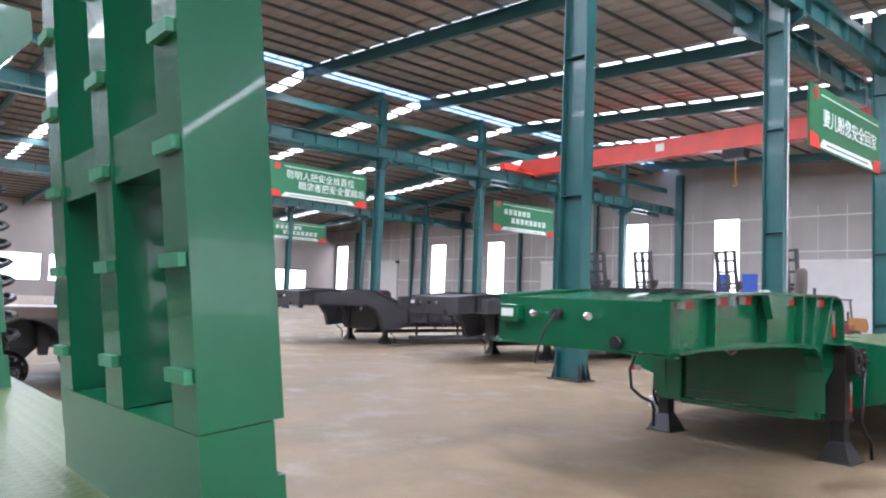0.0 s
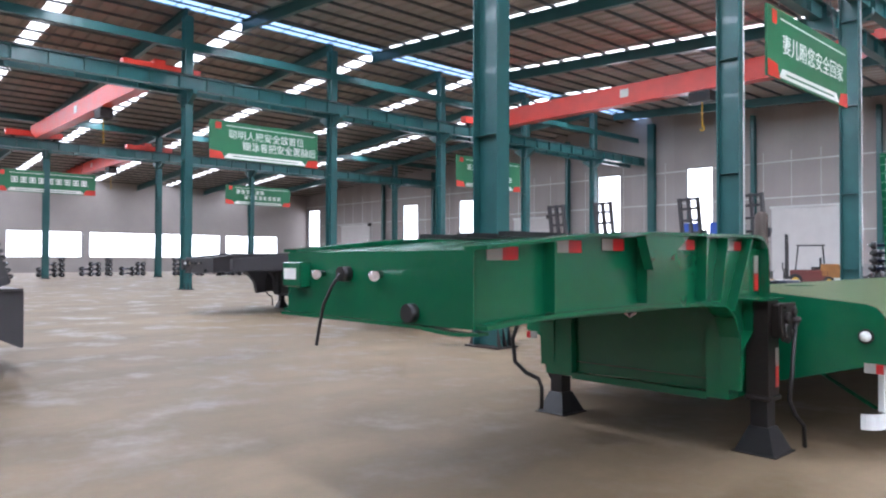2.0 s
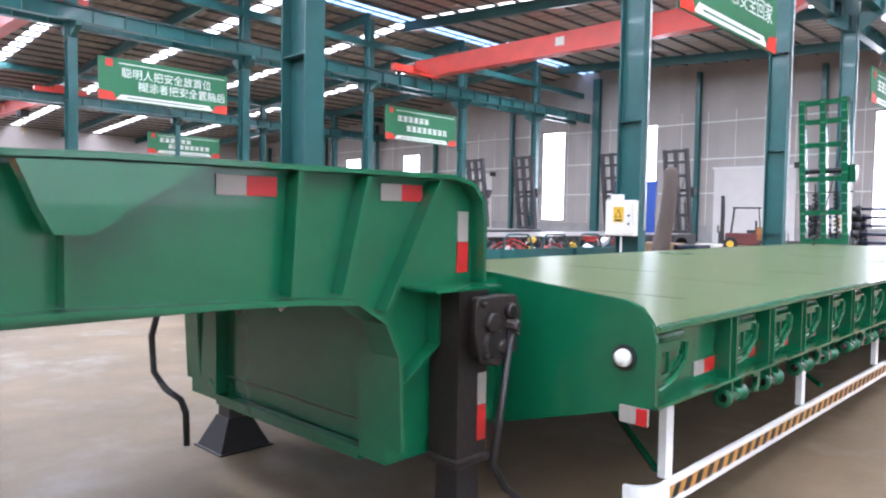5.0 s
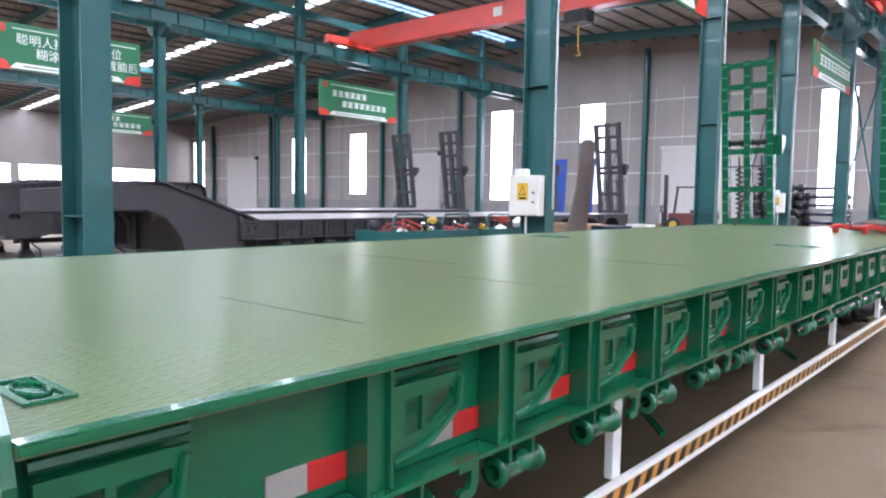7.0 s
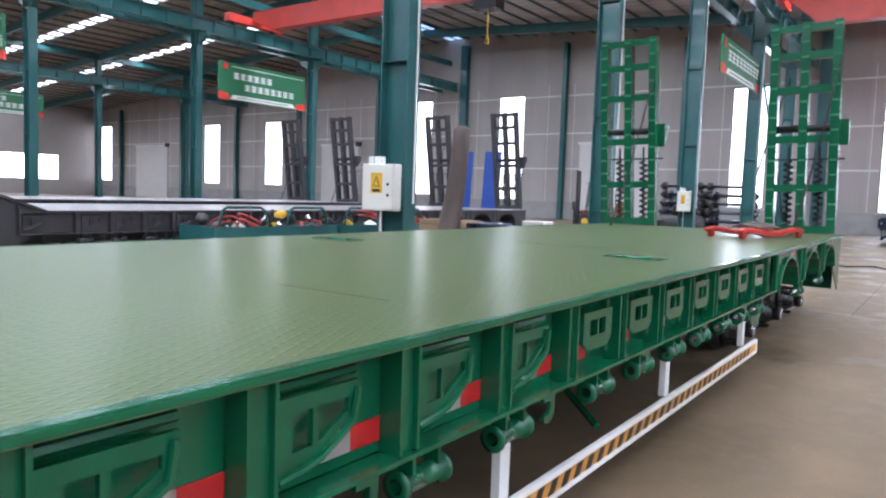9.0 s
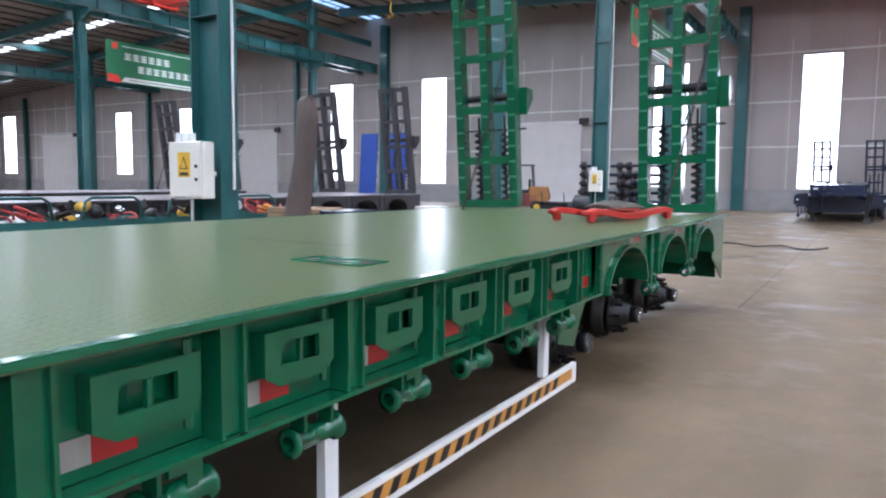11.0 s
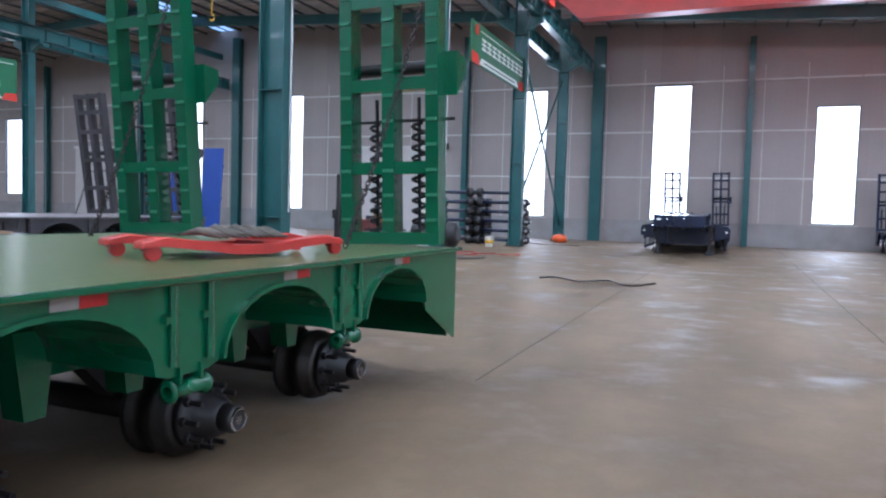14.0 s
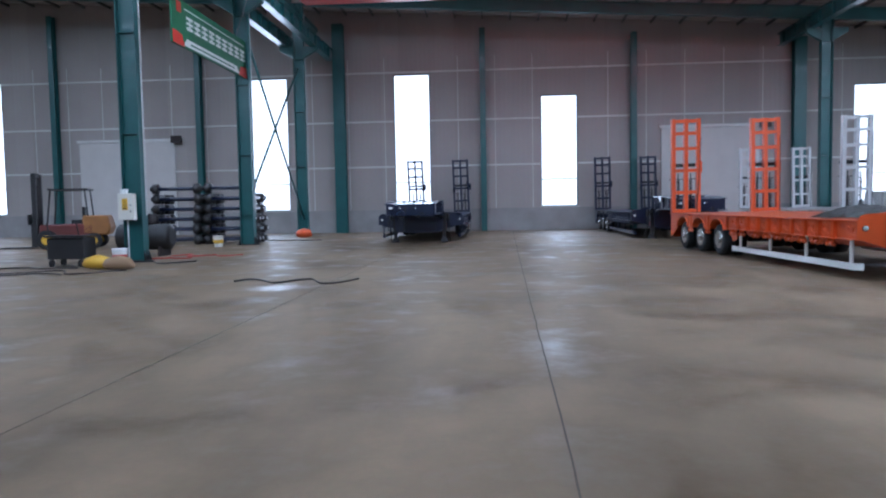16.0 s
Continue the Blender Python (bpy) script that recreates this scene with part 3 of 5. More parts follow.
def banner(x, ya, yb, z0, z1, lines, reach=0.6):
    """A long green banner board hung below a crane beam, read from +x."""
    L, H = yb - ya, z1 - z0
    b = thing("banner", "green safety banner with white lettering and red corners", "banner", "safety banners", m=pose(x, ya, z0))
    part("board", bm_box(-0.03, 0.03, 0, L, 0, H), SIGN, b)
    band = bmesh.new()
    prism(band, ((0.12 * L, 0.06), (0.88 * L, 0.06), (0.84 * L, 0.3), (0.16 * L, 0.3)), "x", 0.034, 0.04)
    part("white_band", band, SIGN_WHITE, b, "white lower band")
    part("top_line", bm_box(0.034, 0.04, 0.14 * L, 0.97 * L, H - 0.24, H - 0.2), SIGN_WHITE, b)
    for s in (0, 1):
        c = bmesh.new()
        pts = ((0.0, 0.0), (0.13 * L, 0.0), (0.10 * L, 0.36), (0.0, 0.42))
        prism(c, [(p if s == 0 else L - p, q) for p, q in pts], "x", 0.041, 0.046)
        part("red_corner", c, CRANE, b, "red printed corner")
    part("emblem", bm_box(0.034, 0.045, 0.05 * L, 0.10 * L, H - 0.42, H - 0.08), CRANE, b, "small red emblem")
    small = bm_box(0.041, 0.044, 0.2 * L, 0.8 * L, 0.15, 0.2)
    part("fine_print", small, SIGN, b)
    for i, text in enumerate(lines):
        zz = H * 0.42 if len(lines) == 1 else H * (0.58 - 0.28 * i)
        y0 = 0.16 * L + (0.12 * L if i else 0)
        if isinstance(text, int):
            size = 0.5 if len(lines) == 1 else 0.4
            gb = bmesh.new()
            prism(gb, [(p * size, q * size) for p, q in ((0.0, 0.0), (0.94, 0.0), (0.94, 0.18), (0.56, 0.18), (0.56, 0.34), (0.94, 0.34), (0.94, 0.5), (0.56, 0.5), (0.56, 0.66), (0.94, 0.66), (0.94, 0.84), (0.0, 0.84), (0.0, 0.66), (0.38, 0.66), (0.38, 0.5), (0.0, 0.5), (0.0, 0.34), (0.38, 0.34), (0.38, 0.18), (0.0, 0.18))], "x", 0.034, 0.042)
            gm = mesh_of("glyph", gb, SIGN_WHITE)
            for k in range(text):
                again("glyph", gm, b, pose(0, y0 + k * size * 1.2, zz))
            continue
        c = bpy.data.curves.new("lettering", "FONT")
        c.body, c.size, c.extrude = text, 0.0976 * L if len(lines) == 1 else 0.5, 0.004
        c.materials.append(SIGN_WHITE)
        ob = new("lettering", c)
        ob.parent = b
        ob.matrix_basis = pose(0.04, y0, zz, 90, 0, 90)
    for yy in (0.15 * L, 0.85 * L):
        r = bmesh.new()
        tube(r, ((0, yy, H), (reach, yy, 9.76 - z0)), 0.014, 5)
        part("hanger", r, PURLIN, b)
    return b


banner(-5.72, 11.65, 17.3, 6.05, 7.83, ["妻儿盼您安全回家"], -0.2)
banner(LINE_A + 0.1, 30.8, 37.3, 6.65, 8.1, [9])
banner(LINE_B + 0.1, 9.6, 16.0, 6.65, 8.6, ["聪明人把安全放首位", "糊涂者把安全置脑后"])
banner(LINE_B + 0.1, 26.9, 33.4, 6.45, 8.55, [6, 8])
banner(LINE_C + 0.1, 23.0, 29.6, 6.55, 8.3, [6, 8])
banner(LINE_C + 0.1, 5.0, 12.0, 6.55, 8.2, [9])


# ---- low-bed trailers ----
SLOPE = 0.235


def ramp(parent, x0, x1, y, z0, paint, lug, lean=-1.5, tip=-1.2):
    """A folded-up loading ramp: three uprights, cross bars, grip lugs, two springs."""
    w, h = x1 - x0, 2.86
    r = part("ramp", bm_box(0, w, -0.02, 0.12, 0, 0.1), paint, parent)
    r.matrix_basis = pose(x0, y, z0, lean, tip, 0)
    for u in (0.0, w / 2 - 0.055, w - 0.11):
        part("upright", bm_box(u, u + 0.11, -0.02, 0.14, 0.102, h), paint, r)
    rungs = (0.62, 1.29, 1.96, 2.42, h - 0.07)
    for z in rungs:
        bm = bmesh.new()
        for a, b in ((0.112, w / 2 - 0.057), (w / 2 + 0.057, w - 0.112)):
            box(bm, a, b, -0.016, 0.09, z - 0.05, z + 0.05)
        part("rung", bm, paint, r)
    lm = mesh_of("grip_lug", bm_box(-0.045, 0.045, -0.036, -0.021, -0.012, 0.012), lug)
    for u in (0.055, w / 2, w - 0.055):
        for i in range(14):
            again("grip_lug", lm, r, pose(u, 0, 0.2 + i * 0.2))
    for u in (w * 0.28, w * 0.72):
        bm = bmesh.new()
        turns, n = 11, 10
        pts = [(u + 0.056 * math.cos(2 * math.pi * k / n), 0.17 + 0.056 * math.sin(2 * math.pi * k / n), 0.05 + 0.95 * k / (turns * n)) for k in range(turns * n)]
        tube(bm, pts, 0.015, 5)
        tube(bm, ((u, 0.17, 0.0), (u, 0.17, 1.2)), 0.016, 6)
        part("spring", bm, BLACK, r, "black coil spring on a rod")
    bm = bmesh.new()
    tube(bm, ((-0.03, 0.19, 1.02), (w + 0.06, 0.19, 1.02)), 0.014, 6)
    tube(bm, ((0.02, 0.2, 1.45), (w + 0.08, 0.2, 1.45)), 0.055, 8)
    part("cross_tube", bm, BLACK, r, "dark cross tube")
    bm = bmesh.new()
    prism(bm, ((0.14, 1.2), (0.34, 1.4), (0.34, 1.52), (0.14, 1.55)), "x", w - 0.02, w + 0.1)
    part("stop_bracket", bm, paint, r)
    chain(r, (w * 0.55, -0.8, 0.02), (w - 0.01, -0.05, 2.3))
    return r


def chain(ramp_ob, a, b, sag=0.12, link=0.055):
    """A slack chain of bent-rod links between two points of a ramp."""
    a, b = Vector(a), Vector(b)
    n = int((b - a).length / (link * 0.72))
    pts = [a.lerp(b, k / n) - Vector((0, 0, 4 * sag * (k / n) * (1 - k / n))) for k in range(n + 1)]
    bm = bmesh.new()
    for k in range(n):
        d = (pts[k + 1] - pts[k]).normalized()
        u = d.orthogonal().normalized()
        if k % 2:
            u = d.cross(u)
        c = (pts[k] + pts[k + 1]) / 2
        tube(bm, [c + d * (link / 2 * math.cos(q * math.pi / 4)) + u * (0.016 * math.sin(q * math.pi / 4)) for q in range(9)], 0.006, 4, False)
    part("chain", bm, RUST, ramp_ob, "dark slack steel chain")


def road_wheel(parent, x, y, r=0.4):
    bm = bmesh.new()
    tube(bm, ((x - 0.14, y, r), (x - 0.11, y, r), (x + 0.11, y, r), (x + 0.14, y, r)), [r * 0.86, r, r, r * 0.86], 24)
    t = part("tyre", bm, RUBBER, parent)
    bm = bmesh.new()
    s = -1 if x < -1.7 else 1
    tube(bm, ((x + s * 0.1, y, r), (x + s * 0.15, y, r)), [r * 0.55, r * 0.6], 20)
    tube(bm, ((x + s * 0.15, y, r), (x + s * 0.2, y, r)), r * 0.22, 14)
    part("rim", bm, CHROME, t, "pale metal rim")


def bare_hub(parent, s, y, z):
    """An axle end with brake drum and bolts, no wheel. s: +1 for the x = 0 side."""
    def X(d):
        return -0.31 - d if s > 0 else -3.45 + 0.31 + d
    bm = bmesh.new()
    tube(bm, [(X(d), y, z) for d in (0.58, 0.565, 0.53, 0.52, 0.42, 0.41, 0.36, 0.35, 0.30, 0.28, 0.27)], [0.2, 0.252, 0.252, 0.222, 0.215, 0.246, 0.246, 0.225, 0.225, 0.195, 0.13], 28)
    h = part("brake_drum", bm, DRUM, parent, "dark rusty brake drum on a bare axle end")
    bm = bmesh.new()
    tube(bm, [(X(d), y, z) for d in (0.268, 0.235, 0.215, 0.2, 0.12, 0.11, 0.08)], [0.19, 0.19, 0.145, 0.115, 0.105, 0.088, 0.085], 20)
    part("hub", bm, BLACK, h)
    for k in range(10):
        a = 2 * math.pi * k / 10
        bm = bmesh.new()
        cy, cz = y + 0.162 * math.cos(a), z + 0.162 * math.sin(a)
        tube(bm, ((X(0.236), cy, cz), (X(0.205), cy, cz), (X(0.2), cy, cz), (X(0.125), cy, cz)), [0.027, 0.027, 0.015, 0.015], 6)
        part("wheel_bolt", bm, BLACK, h)
    bm = bmesh.new()
    tube(bm, ((X(0.08), y, z), (X(0.02), y, z), (X(0.0), y, z)), [0.078, 0.076, 0.066], 16)
    cap = part("hub_cap", bm, BLACK, h)
    ring = bmesh.new()
    tube(ring, [(X(-0.003), y + 0.058 * math.cos(a), z + 0.058 * math.sin(a)) for a in [2 * math.pi * k / 16 for k in range(17)]], 0.006, 5)
    part("cap_ring", ring, CHROME, cap, "bright ring on the hub cap")
    mark = bmesh.new()
    for dz, hw in ((0.014, 0.02), (-0.002, 0.026), (-0.018, 0.014)):
        box(mark, min(X(0.0), X(-0.004)), max(X(0.0), X(-0.004)), y - hw, y + hw, z + dz - 0.004, z + dz + 0.004)
    part("cap_mark", mark, CHROME, cap, "plain bright mark on the hub cap")


def landing_leg(parent, x, y, s, housing):
    bm = bmesh.new()
    box(bm, x - 0.085, x + 0.085, y - 0.095, y + 0.095, 0.42, 1.17)
    leg = part("landing_leg", bm, housing, parent, "dark landing leg with a crank")
    part("inner_leg", bm_box(x - 0.065, x + 0.065, y - 0.07, y + 0.07, 0.16, 0.418), BLACK, leg)
    bm = bmesh.new()
    lo = [bm.verts.new((x + a * 0.15, y + b * 0.17, 0.012)) for a, b in ((-1, -1), (1, -1), (1, 1), (-1, 1))]
    hi = [bm.verts.new((x + a * 0.075, y + b * 0.08, 0.2)) for a, b in ((-1, -1), (1, -1), (1, 1), (-1, 1))]
    bm.faces.new(lo[::-1]), bm.faces.new(hi)
    for k in range(4):
        bm.faces.new((lo[k], lo[(k + 1) % 4], hi[(k + 1) % 4], hi[k]))
    box(bm, x - 0.17, x + 0.17, y - 0.185, y + 0.185, 0.0, 0.012)
    part("foot", bm, BLACK, leg)
    bm = bmesh.new()
    box(bm, x + s * 0.1 - 0.06, x + s * 0.1 + 0.06, y - 0.02, y + 0.22, 0.88, 1.14)
    tube(bm, ((x + s * 0.15, y + 0.02, 0.95), (x + s * 0.2, y + 0.02, 0.95)), 0.07, 10)
    tube(bm, ((x + s * 0.1, y + 0.12, 1.02), (x + s * 0.24, y + 0.12, 1.02)), 0.03, 8)
    part("gear_case", bm, LEG_BROWN, leg, bevel=0.012)
    bm = bmesh.new()
    xa, xz = min(x + s * 0.161, x + s * 0.185), max(x + s * 0.161, x + s * 0.185)
    prism(bm, ((y - 0.09, 1.15), (y + 0.17, 1.15), (y + 0.21, 1.07), (y + 0.17, 0.93), (y + 0.06, 0.84), (y - 0.06, 0.87), (y - 0.1, 1.0)), "x", xa, xz)
    part("gear_cover", bm, LEG_BROWN, leg, "brown-black cast gear cover", bevel=0.006)
    for dy, z, r in ((0.0, 1.04, 0.045), (0.12, 1.08, 0.035), (0.06, 0.93, 0.03), (-0.06, 1.12, 0.014), (0.16, 0.98, 0.014), (-0.04, 0.9, 0.014)):
        bm = bmesh.new()
        tube(bm, ((x + s * 0.185, y + dy, z), (x + s * 0.205, y + dy, z), (x + s * 0.21, y + dy, z)), [r, r, r * 0.7], 10)
        part("boss", bm, LEG_BROWN, leg)
    xa, xz = min(x + s * 0.086, x + s * 0.09), max(x + s * 0.086, x + s * 0.09)
    tape = part("silver_tape", bm_box(xa, xz, y + 0.03, y + 0.085, 0.66, 0.8), WHITE_TAPE, leg, "scuffed silver and red strip")
    part("red_tape", bm_box(xa, xz, y + 0.03, y + 0.085, 0.5, 0.658), RED_TAPE, tape)
    part("leg_collar", bm_box(x - 0.1, x + 0.1, y - 0.11, y + 0.11, 0.4, 0.44), housing, leg, bevel=0.008)
    bm = bmesh.new()
    tube(bm, ((x + s * 0.2, y + 0.12, 1.0), (x + s * 0.2, y + 0.05, 0.62), (x + s * 0.19, y + 0.02, 0.42), (x + s * 0.2, y + 0.1, 0.3), (x + s * 0.22, y + 0.22, 0.2), (x + s * 0.22, y + 0.24, 0.03)), 0.017, 7)
    part("crank", bm, BLACK, leg)


def trailer(name, label, m, paint, deck_paint, housing, lug, main=8.55, detail=True, wheels=False, gooseneck=True, tapes=True, guard_white=True, wedge=False):
    """A low-bed semi-trailer: x = 0 is its right edge, y = 0 the front of the low deck, wheels at +y."""
    W, Z = 3.45, 1.042
    t = thing(name, label, "trailer", "low-bed trailers", m=m @ pose(0, 0, 0, SLOPE))
    rear0, end = main, main + 4.43
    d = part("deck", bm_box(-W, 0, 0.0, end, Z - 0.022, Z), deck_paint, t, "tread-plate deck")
    for x in (-W, 0.0):
        sgn = 1 if x == 0 else -1
        bm = bmesh.new()
        box(bm, min(x, x + sgn * 0.008), max(x, x + sgn * 0.008), 0.0, end, Z - 0.016, Z + 0.0005)
        box(bm, min(x, x - sgn * 0.035), max(x, x - sgn * 0.018), 0.0, end, Z + 0.0005, Z + 0.004)
        part("edge_strip", bm, paint, d, "glossy painted edge of the deck")
    for xa, xz, yy in ((-1.25, -0.42, 1.12), (-1.15, -0.45, 2.38), (-1.1, -0.5, 3.9), (-2.4, -1.5, 2.9), (-1.9, -1.0, 7.3)) if detail else ():
        part("deck_seam", bm_box(xa, xz, yy - 0.0025, yy + 0.0025, Z - 0.01, Z + 0.0012), BLACK, d)
    for xx, yy in ((-2.9, 6.1), (-0.6, 6.68), (-0.33, 0.13), (-3.12, 0.13)) if detail else ():
        bm = bmesh.new()
        w, h = (0.2, 0.1) if yy > 1 else (0.11, 0.05)
        for a, b, c, e in ((-w, w, -h, -h + 0.016), (-w, w, h - 0.016, h), (-w, -w + 0.016, -h + 0.017, h - 0.017), (w - 0.016, w, -h + 0.017, h - 0.017)):
            box(bm, xx + a, xx + b, yy + c, yy + e, Z + 0.0005, Z + 0.007)
        pk = part("lashing_pocket", bm, paint, d, "recessed lashing ring in a pocket")
        # flat plate on the deck; dark colour paints the larger openings' inner shade
        part("pocket_floor", bm_box(xx - w + 0.017, xx + w - 0.017, yy - h + 0.017, yy + h - 0.017, Z + 0.0004, Z + 0.0012), JOINT_AND_SHADE if yy > 1 else paint, pk, "flat pocket floor, dark in place of shade in larger pockets")
        bm = bmesh.new()
        tube(bm, [(xx + 0.6 * w * math.cos(a), yy + 0.6 * h * math.sin(a), Z + 0.006) for a in [k * math.pi / 7 for k in range(15)]], 0.005, 6)
        part("lashing_ring", bm, paint, pk)
    # front plate of the low deck
    bm = bmesh.new()
    half = [(0.0, 0.72), (0.0, 0.98), (-0.02, 1.06), (-0.07, 1.12), (-0.14, 1.145), (-0.9, 1.215)]
    low = [(-1.1, 0.40), (-0.2, 0.66)]
    outline = half + [(-W - x, z) for x, z in half[::-1]] + [(-W - x, z) for x, z in low[::-1]] + low
    prism(bm, outline, "y", -0.024, -0.002)
    fp = part("front_plate", bm, paint, t)
    for x in (-0.14, -W + 0.14):
        bm = bmesh.new()
        tube(bm, ((x, -0.026, 0.905), (x, -0.036, 0.905)), 0.055, 14)
        lp = part("lamp_base", bm, BLACK, fp)
        bm = bmesh.new()
        tube(bm, ((x, -0.037, 0.905), (x, -0.06, 0.905), (x, -0.075, 0.905)), [0.04, 0.036, 0.015], 14)
        part("marker_lamp", bm, WHITE, lp, "white round marker lamp")
    for s in (1, -1):
        def X(d, s=s):
            return -d if s > 0 else -W + d
        def xb(a, b):
            return (min(X(a), X(b)), max(X(a), X(b)))
        part("side_web", bm_box(*xb(0.09, 0.105), 0.0, rear0 + 0.03, 0.715, Z - 0.024), paint, t)
        part("side_flange", bm_box(*xb(0.0, 0.2), 0.0, rear0 - 0.02, 0.698, 0.712), paint, t)
        part("main_beam", bm_box(*xb(0.95, 1.15), 0.0, end - 0.3, 0.50, Z - 0.03), paint, t)
        if detail:
            cm = part("corner_marker", bm_box(*xb(0.02, 0.15), -0.045, -0.03, 0.635, 0.705), WHITE_TAPE, t, "small silver and red corner marker")
            part("marker_red", bm_box(*xb(0.02, 0.07), -0.049, -0.046, 0.635, 0.705), RED_TAPE, cm)
        # posts, pocket brackets, tapes
        pitch = 0.5255
        n = int((rear0 - 0.5) / pitch)
        pb = bmesh.new()
        box(pb, *xb(0.012, 0.088), -0.045, -0.033, 0.714, Z - 0.025)
        box(pb, *xb(0.012, 0.088), 0.033, 0.045, 0.714, Z - 0.025)
        box(pb, *xb(0.03, 0.04), -0.033, 0.033, 0.714, Z - 0.025)
        pm = mesh_of("post", pb, paint)
        ba = bmesh.new()
        xa, xz = xb(0.028, 0.044)
        box(ba, xa, xz, 0.05, 0.10, 0.80, 0.965)
        box(ba, xa, xz, 0.10, 0.33, 0.925, 0.965)
        box(ba, xa, xz, 0.165, 0.185, 0.83, 0.925)
        box(ba, xa, xz, 0.29, 0.33, 0.87, 0.925)
        prism(ba, ((0.10, 0.80), (0.18, 0.80), (0.29, 0.87), (0.29, 0.895), (0.185, 0.835), (0.10, 0.83)), "x", xa, xz)
        tube(ba, [(X(0.02), y, z) for y, z in ((0.05, 0.775), (0.13, 0.785), (0.19, 0.80), (0.30, 0.865), (0.315, 0.95))], 0.011, 6)
        tube(ba, ((X(0.06), 0.05, 0.985), (X(0.06), 0.34, 0.985)), 0.014, 6)
        am = mesh_of("stake_bracket", ba, paint)
        bb = bmesh.new()
        xa, xz = xb(0.03, 0.046)
        box(bb, xa, xz, 0.13, 0.195, 0.835, 0.965)
        box(bb, xa, xz, 0.272, 0.288, 0.861, 0.929)
        box(bb, xa, xz, 0.195, 0.36, 0.93, 0.965)
        box(bb, xa, xz, 0.195, 0.36, 0.835, 0.86)
        box(bb, xa, xz, 0.36, 0.43, 0.835, 0.965)
        prism(bb, ((0.13, 0.835), (0.19, 0.80), (0.38, 0.80), (0.43, 0.835)), "x", xa, xz)
        box(bb, *xb(0.047, 0.087), 0.13, 0.145, 0.835, 0.965)
        box(bb, *xb(0.047, 0.087), 0.415, 0.43, 0.80, 0.965)
        tube(bb, ((X(0.045), 0.40, 0.77), (X(0.045), 0.40, 1.0)), 0.013, 6)
        bmm = mesh_of("stake_bracket", bb, paint)
        rb = bmesh.new()
        box(rb, *xb(0.085, 0.0895), -0.12, 0.0, 0.748, 0.818)
        rm = mesh_of("red_tape", rb, RED_TAPE)
        wb = bmesh.new()
        box(wb, *xb(0.085, 0.0895), -0.235, -0.1205, 0.748, 0.818)
        wm = mesh_of("silver_tape", wb, WHITE_TAPE)
        tb = bmesh.new()
        ring = [(0.0, 0.024), (0.0, 0.05), (0.014, 0.05), (0.014, 0.035), (0.206, 0.035), (0.206, 0.05), (0.22, 0.05), (0.22, 0.024), (0.0, 0.024)]
        tube(tb, [(X(0.06), 0.0 + y + 1e-5 * q, 0.60) for q, (y, r) in enumerate(ring[:-1])], [r for y, r in ring[:-1]], 14, False)
        tube(tb, ((X(0.06), 0.0005, 0.60), (X(0.06), 0.2195, 0.60)), 0.024, 14, False)
        box(tb, *xb(0.03, 0.09), 0.04, 0.054, 0.628, 0.697)
        box(tb, *xb(0.03, 0.09), 0.165, 0.179, 0.628, 0.697)
        hk = bmesh.new()
        prism(hk, [(y, z) for y, z in ((0.0, 0.697), (0.09, 0.697), (0.09, 0.62), (0.075, 0.585), (0.045, 0.57), (0.01, 0.58), (0.0, 0.6), (0.025, 0.61), (0.045, 0.605), (0.055, 0.62), (0.055, 0.66), (0.0, 0.66))], "x", *xb(0.03, 0.05))
        hm = mesh_of("rope_hook", hk, paint)
        tm = mesh_of("strap_winch", tb, paint)
        again("stake_bracket", am, t, pose(0, -0.02, 0))
        for i in range(n):
            yy = 0.80 + pitch * i
            if yy > rear0 - 0.25:
                continue
            again("post", pm, t, pose(0, yy, 0))
            first = i < 7
            if yy + 0.45 < rear0:
                again("stake_bracket", am if first else bmm, t, pose(0, yy, 0))
                again("strap_winch", tm, t, pose(0, yy + (0.0 if first else 0.25), 0))
                if i % 2:
                    again("rope_hook", hm, t, pose(0, yy - 0.2, 0))
            if tapes:
                ty = yy - 0.047 if first or i == 7 else yy - 0.245
                again("red_tape", rm, t, pose(0, ty, 0), "red reflective strip")
                again("silver_tape", wm, t, pose(0, ty, 0), "silver reflective strip")
        if tapes:
            again("red_tape", rm, t, pose(0, rear0 - 0.05, 0), "red reflective strip")
            again("silver_tape", wm, t, pose(0, rear0 - 0.05, 0), "silver reflective strip")
        # wheel-arch side plate
        ys = [rear0 + 0.66 + 1.335 * k for k in range(3)]
        outline = [(rear0, Z - 0.024), (rear0, 0.70), (ys[0] - 0.52, 0.70)]
        for k, yc in enumerate(ys):
            outline += [(yc + 0.46 * math.cos(a), 0.66 + 0.29 * math.sin(a)) for a in [math.pi * (1 - j / 12) for j in range(13)]]
            if k < 2:
                outline += [(yc + 0.55, 0.63), (ys[k + 1] - 0.55, 0.63)]
        outline += [(ys[2] + 0.5, 0.60), (end - 0.02, 0.30), (end, 0.30), (end, Z - 0.024)]
        bm = bmesh.new()
        prism(bm, outline, "x", *xb(0.045, 0.06))
        ap = part("arch_plate", bm, paint, t)
        for yc in ys:
            bm = bmesh.new()
            arc = [math.pi * (1 - j / 14) for j in range(15)]
            out_a = [(yc + 0.475 * math.cos(a), 0.66 + 0.305 * math.sin(a)) for a in arc]
            in_a = [(yc + 0.455 * math.cos(a), 0.66 + 0.285 * math.sin(a)) for a in arc]
            prism(bm, out_a + in_a[::-1], "x", *xb(0.02, 0.94))
            part("wheel_arch", bm, paint, ap)
        for yc in (ys[0] + 0.56, ys[1] + 0.56):
            again("strap_winch", tm, t, pose(0, yc, -0.03))
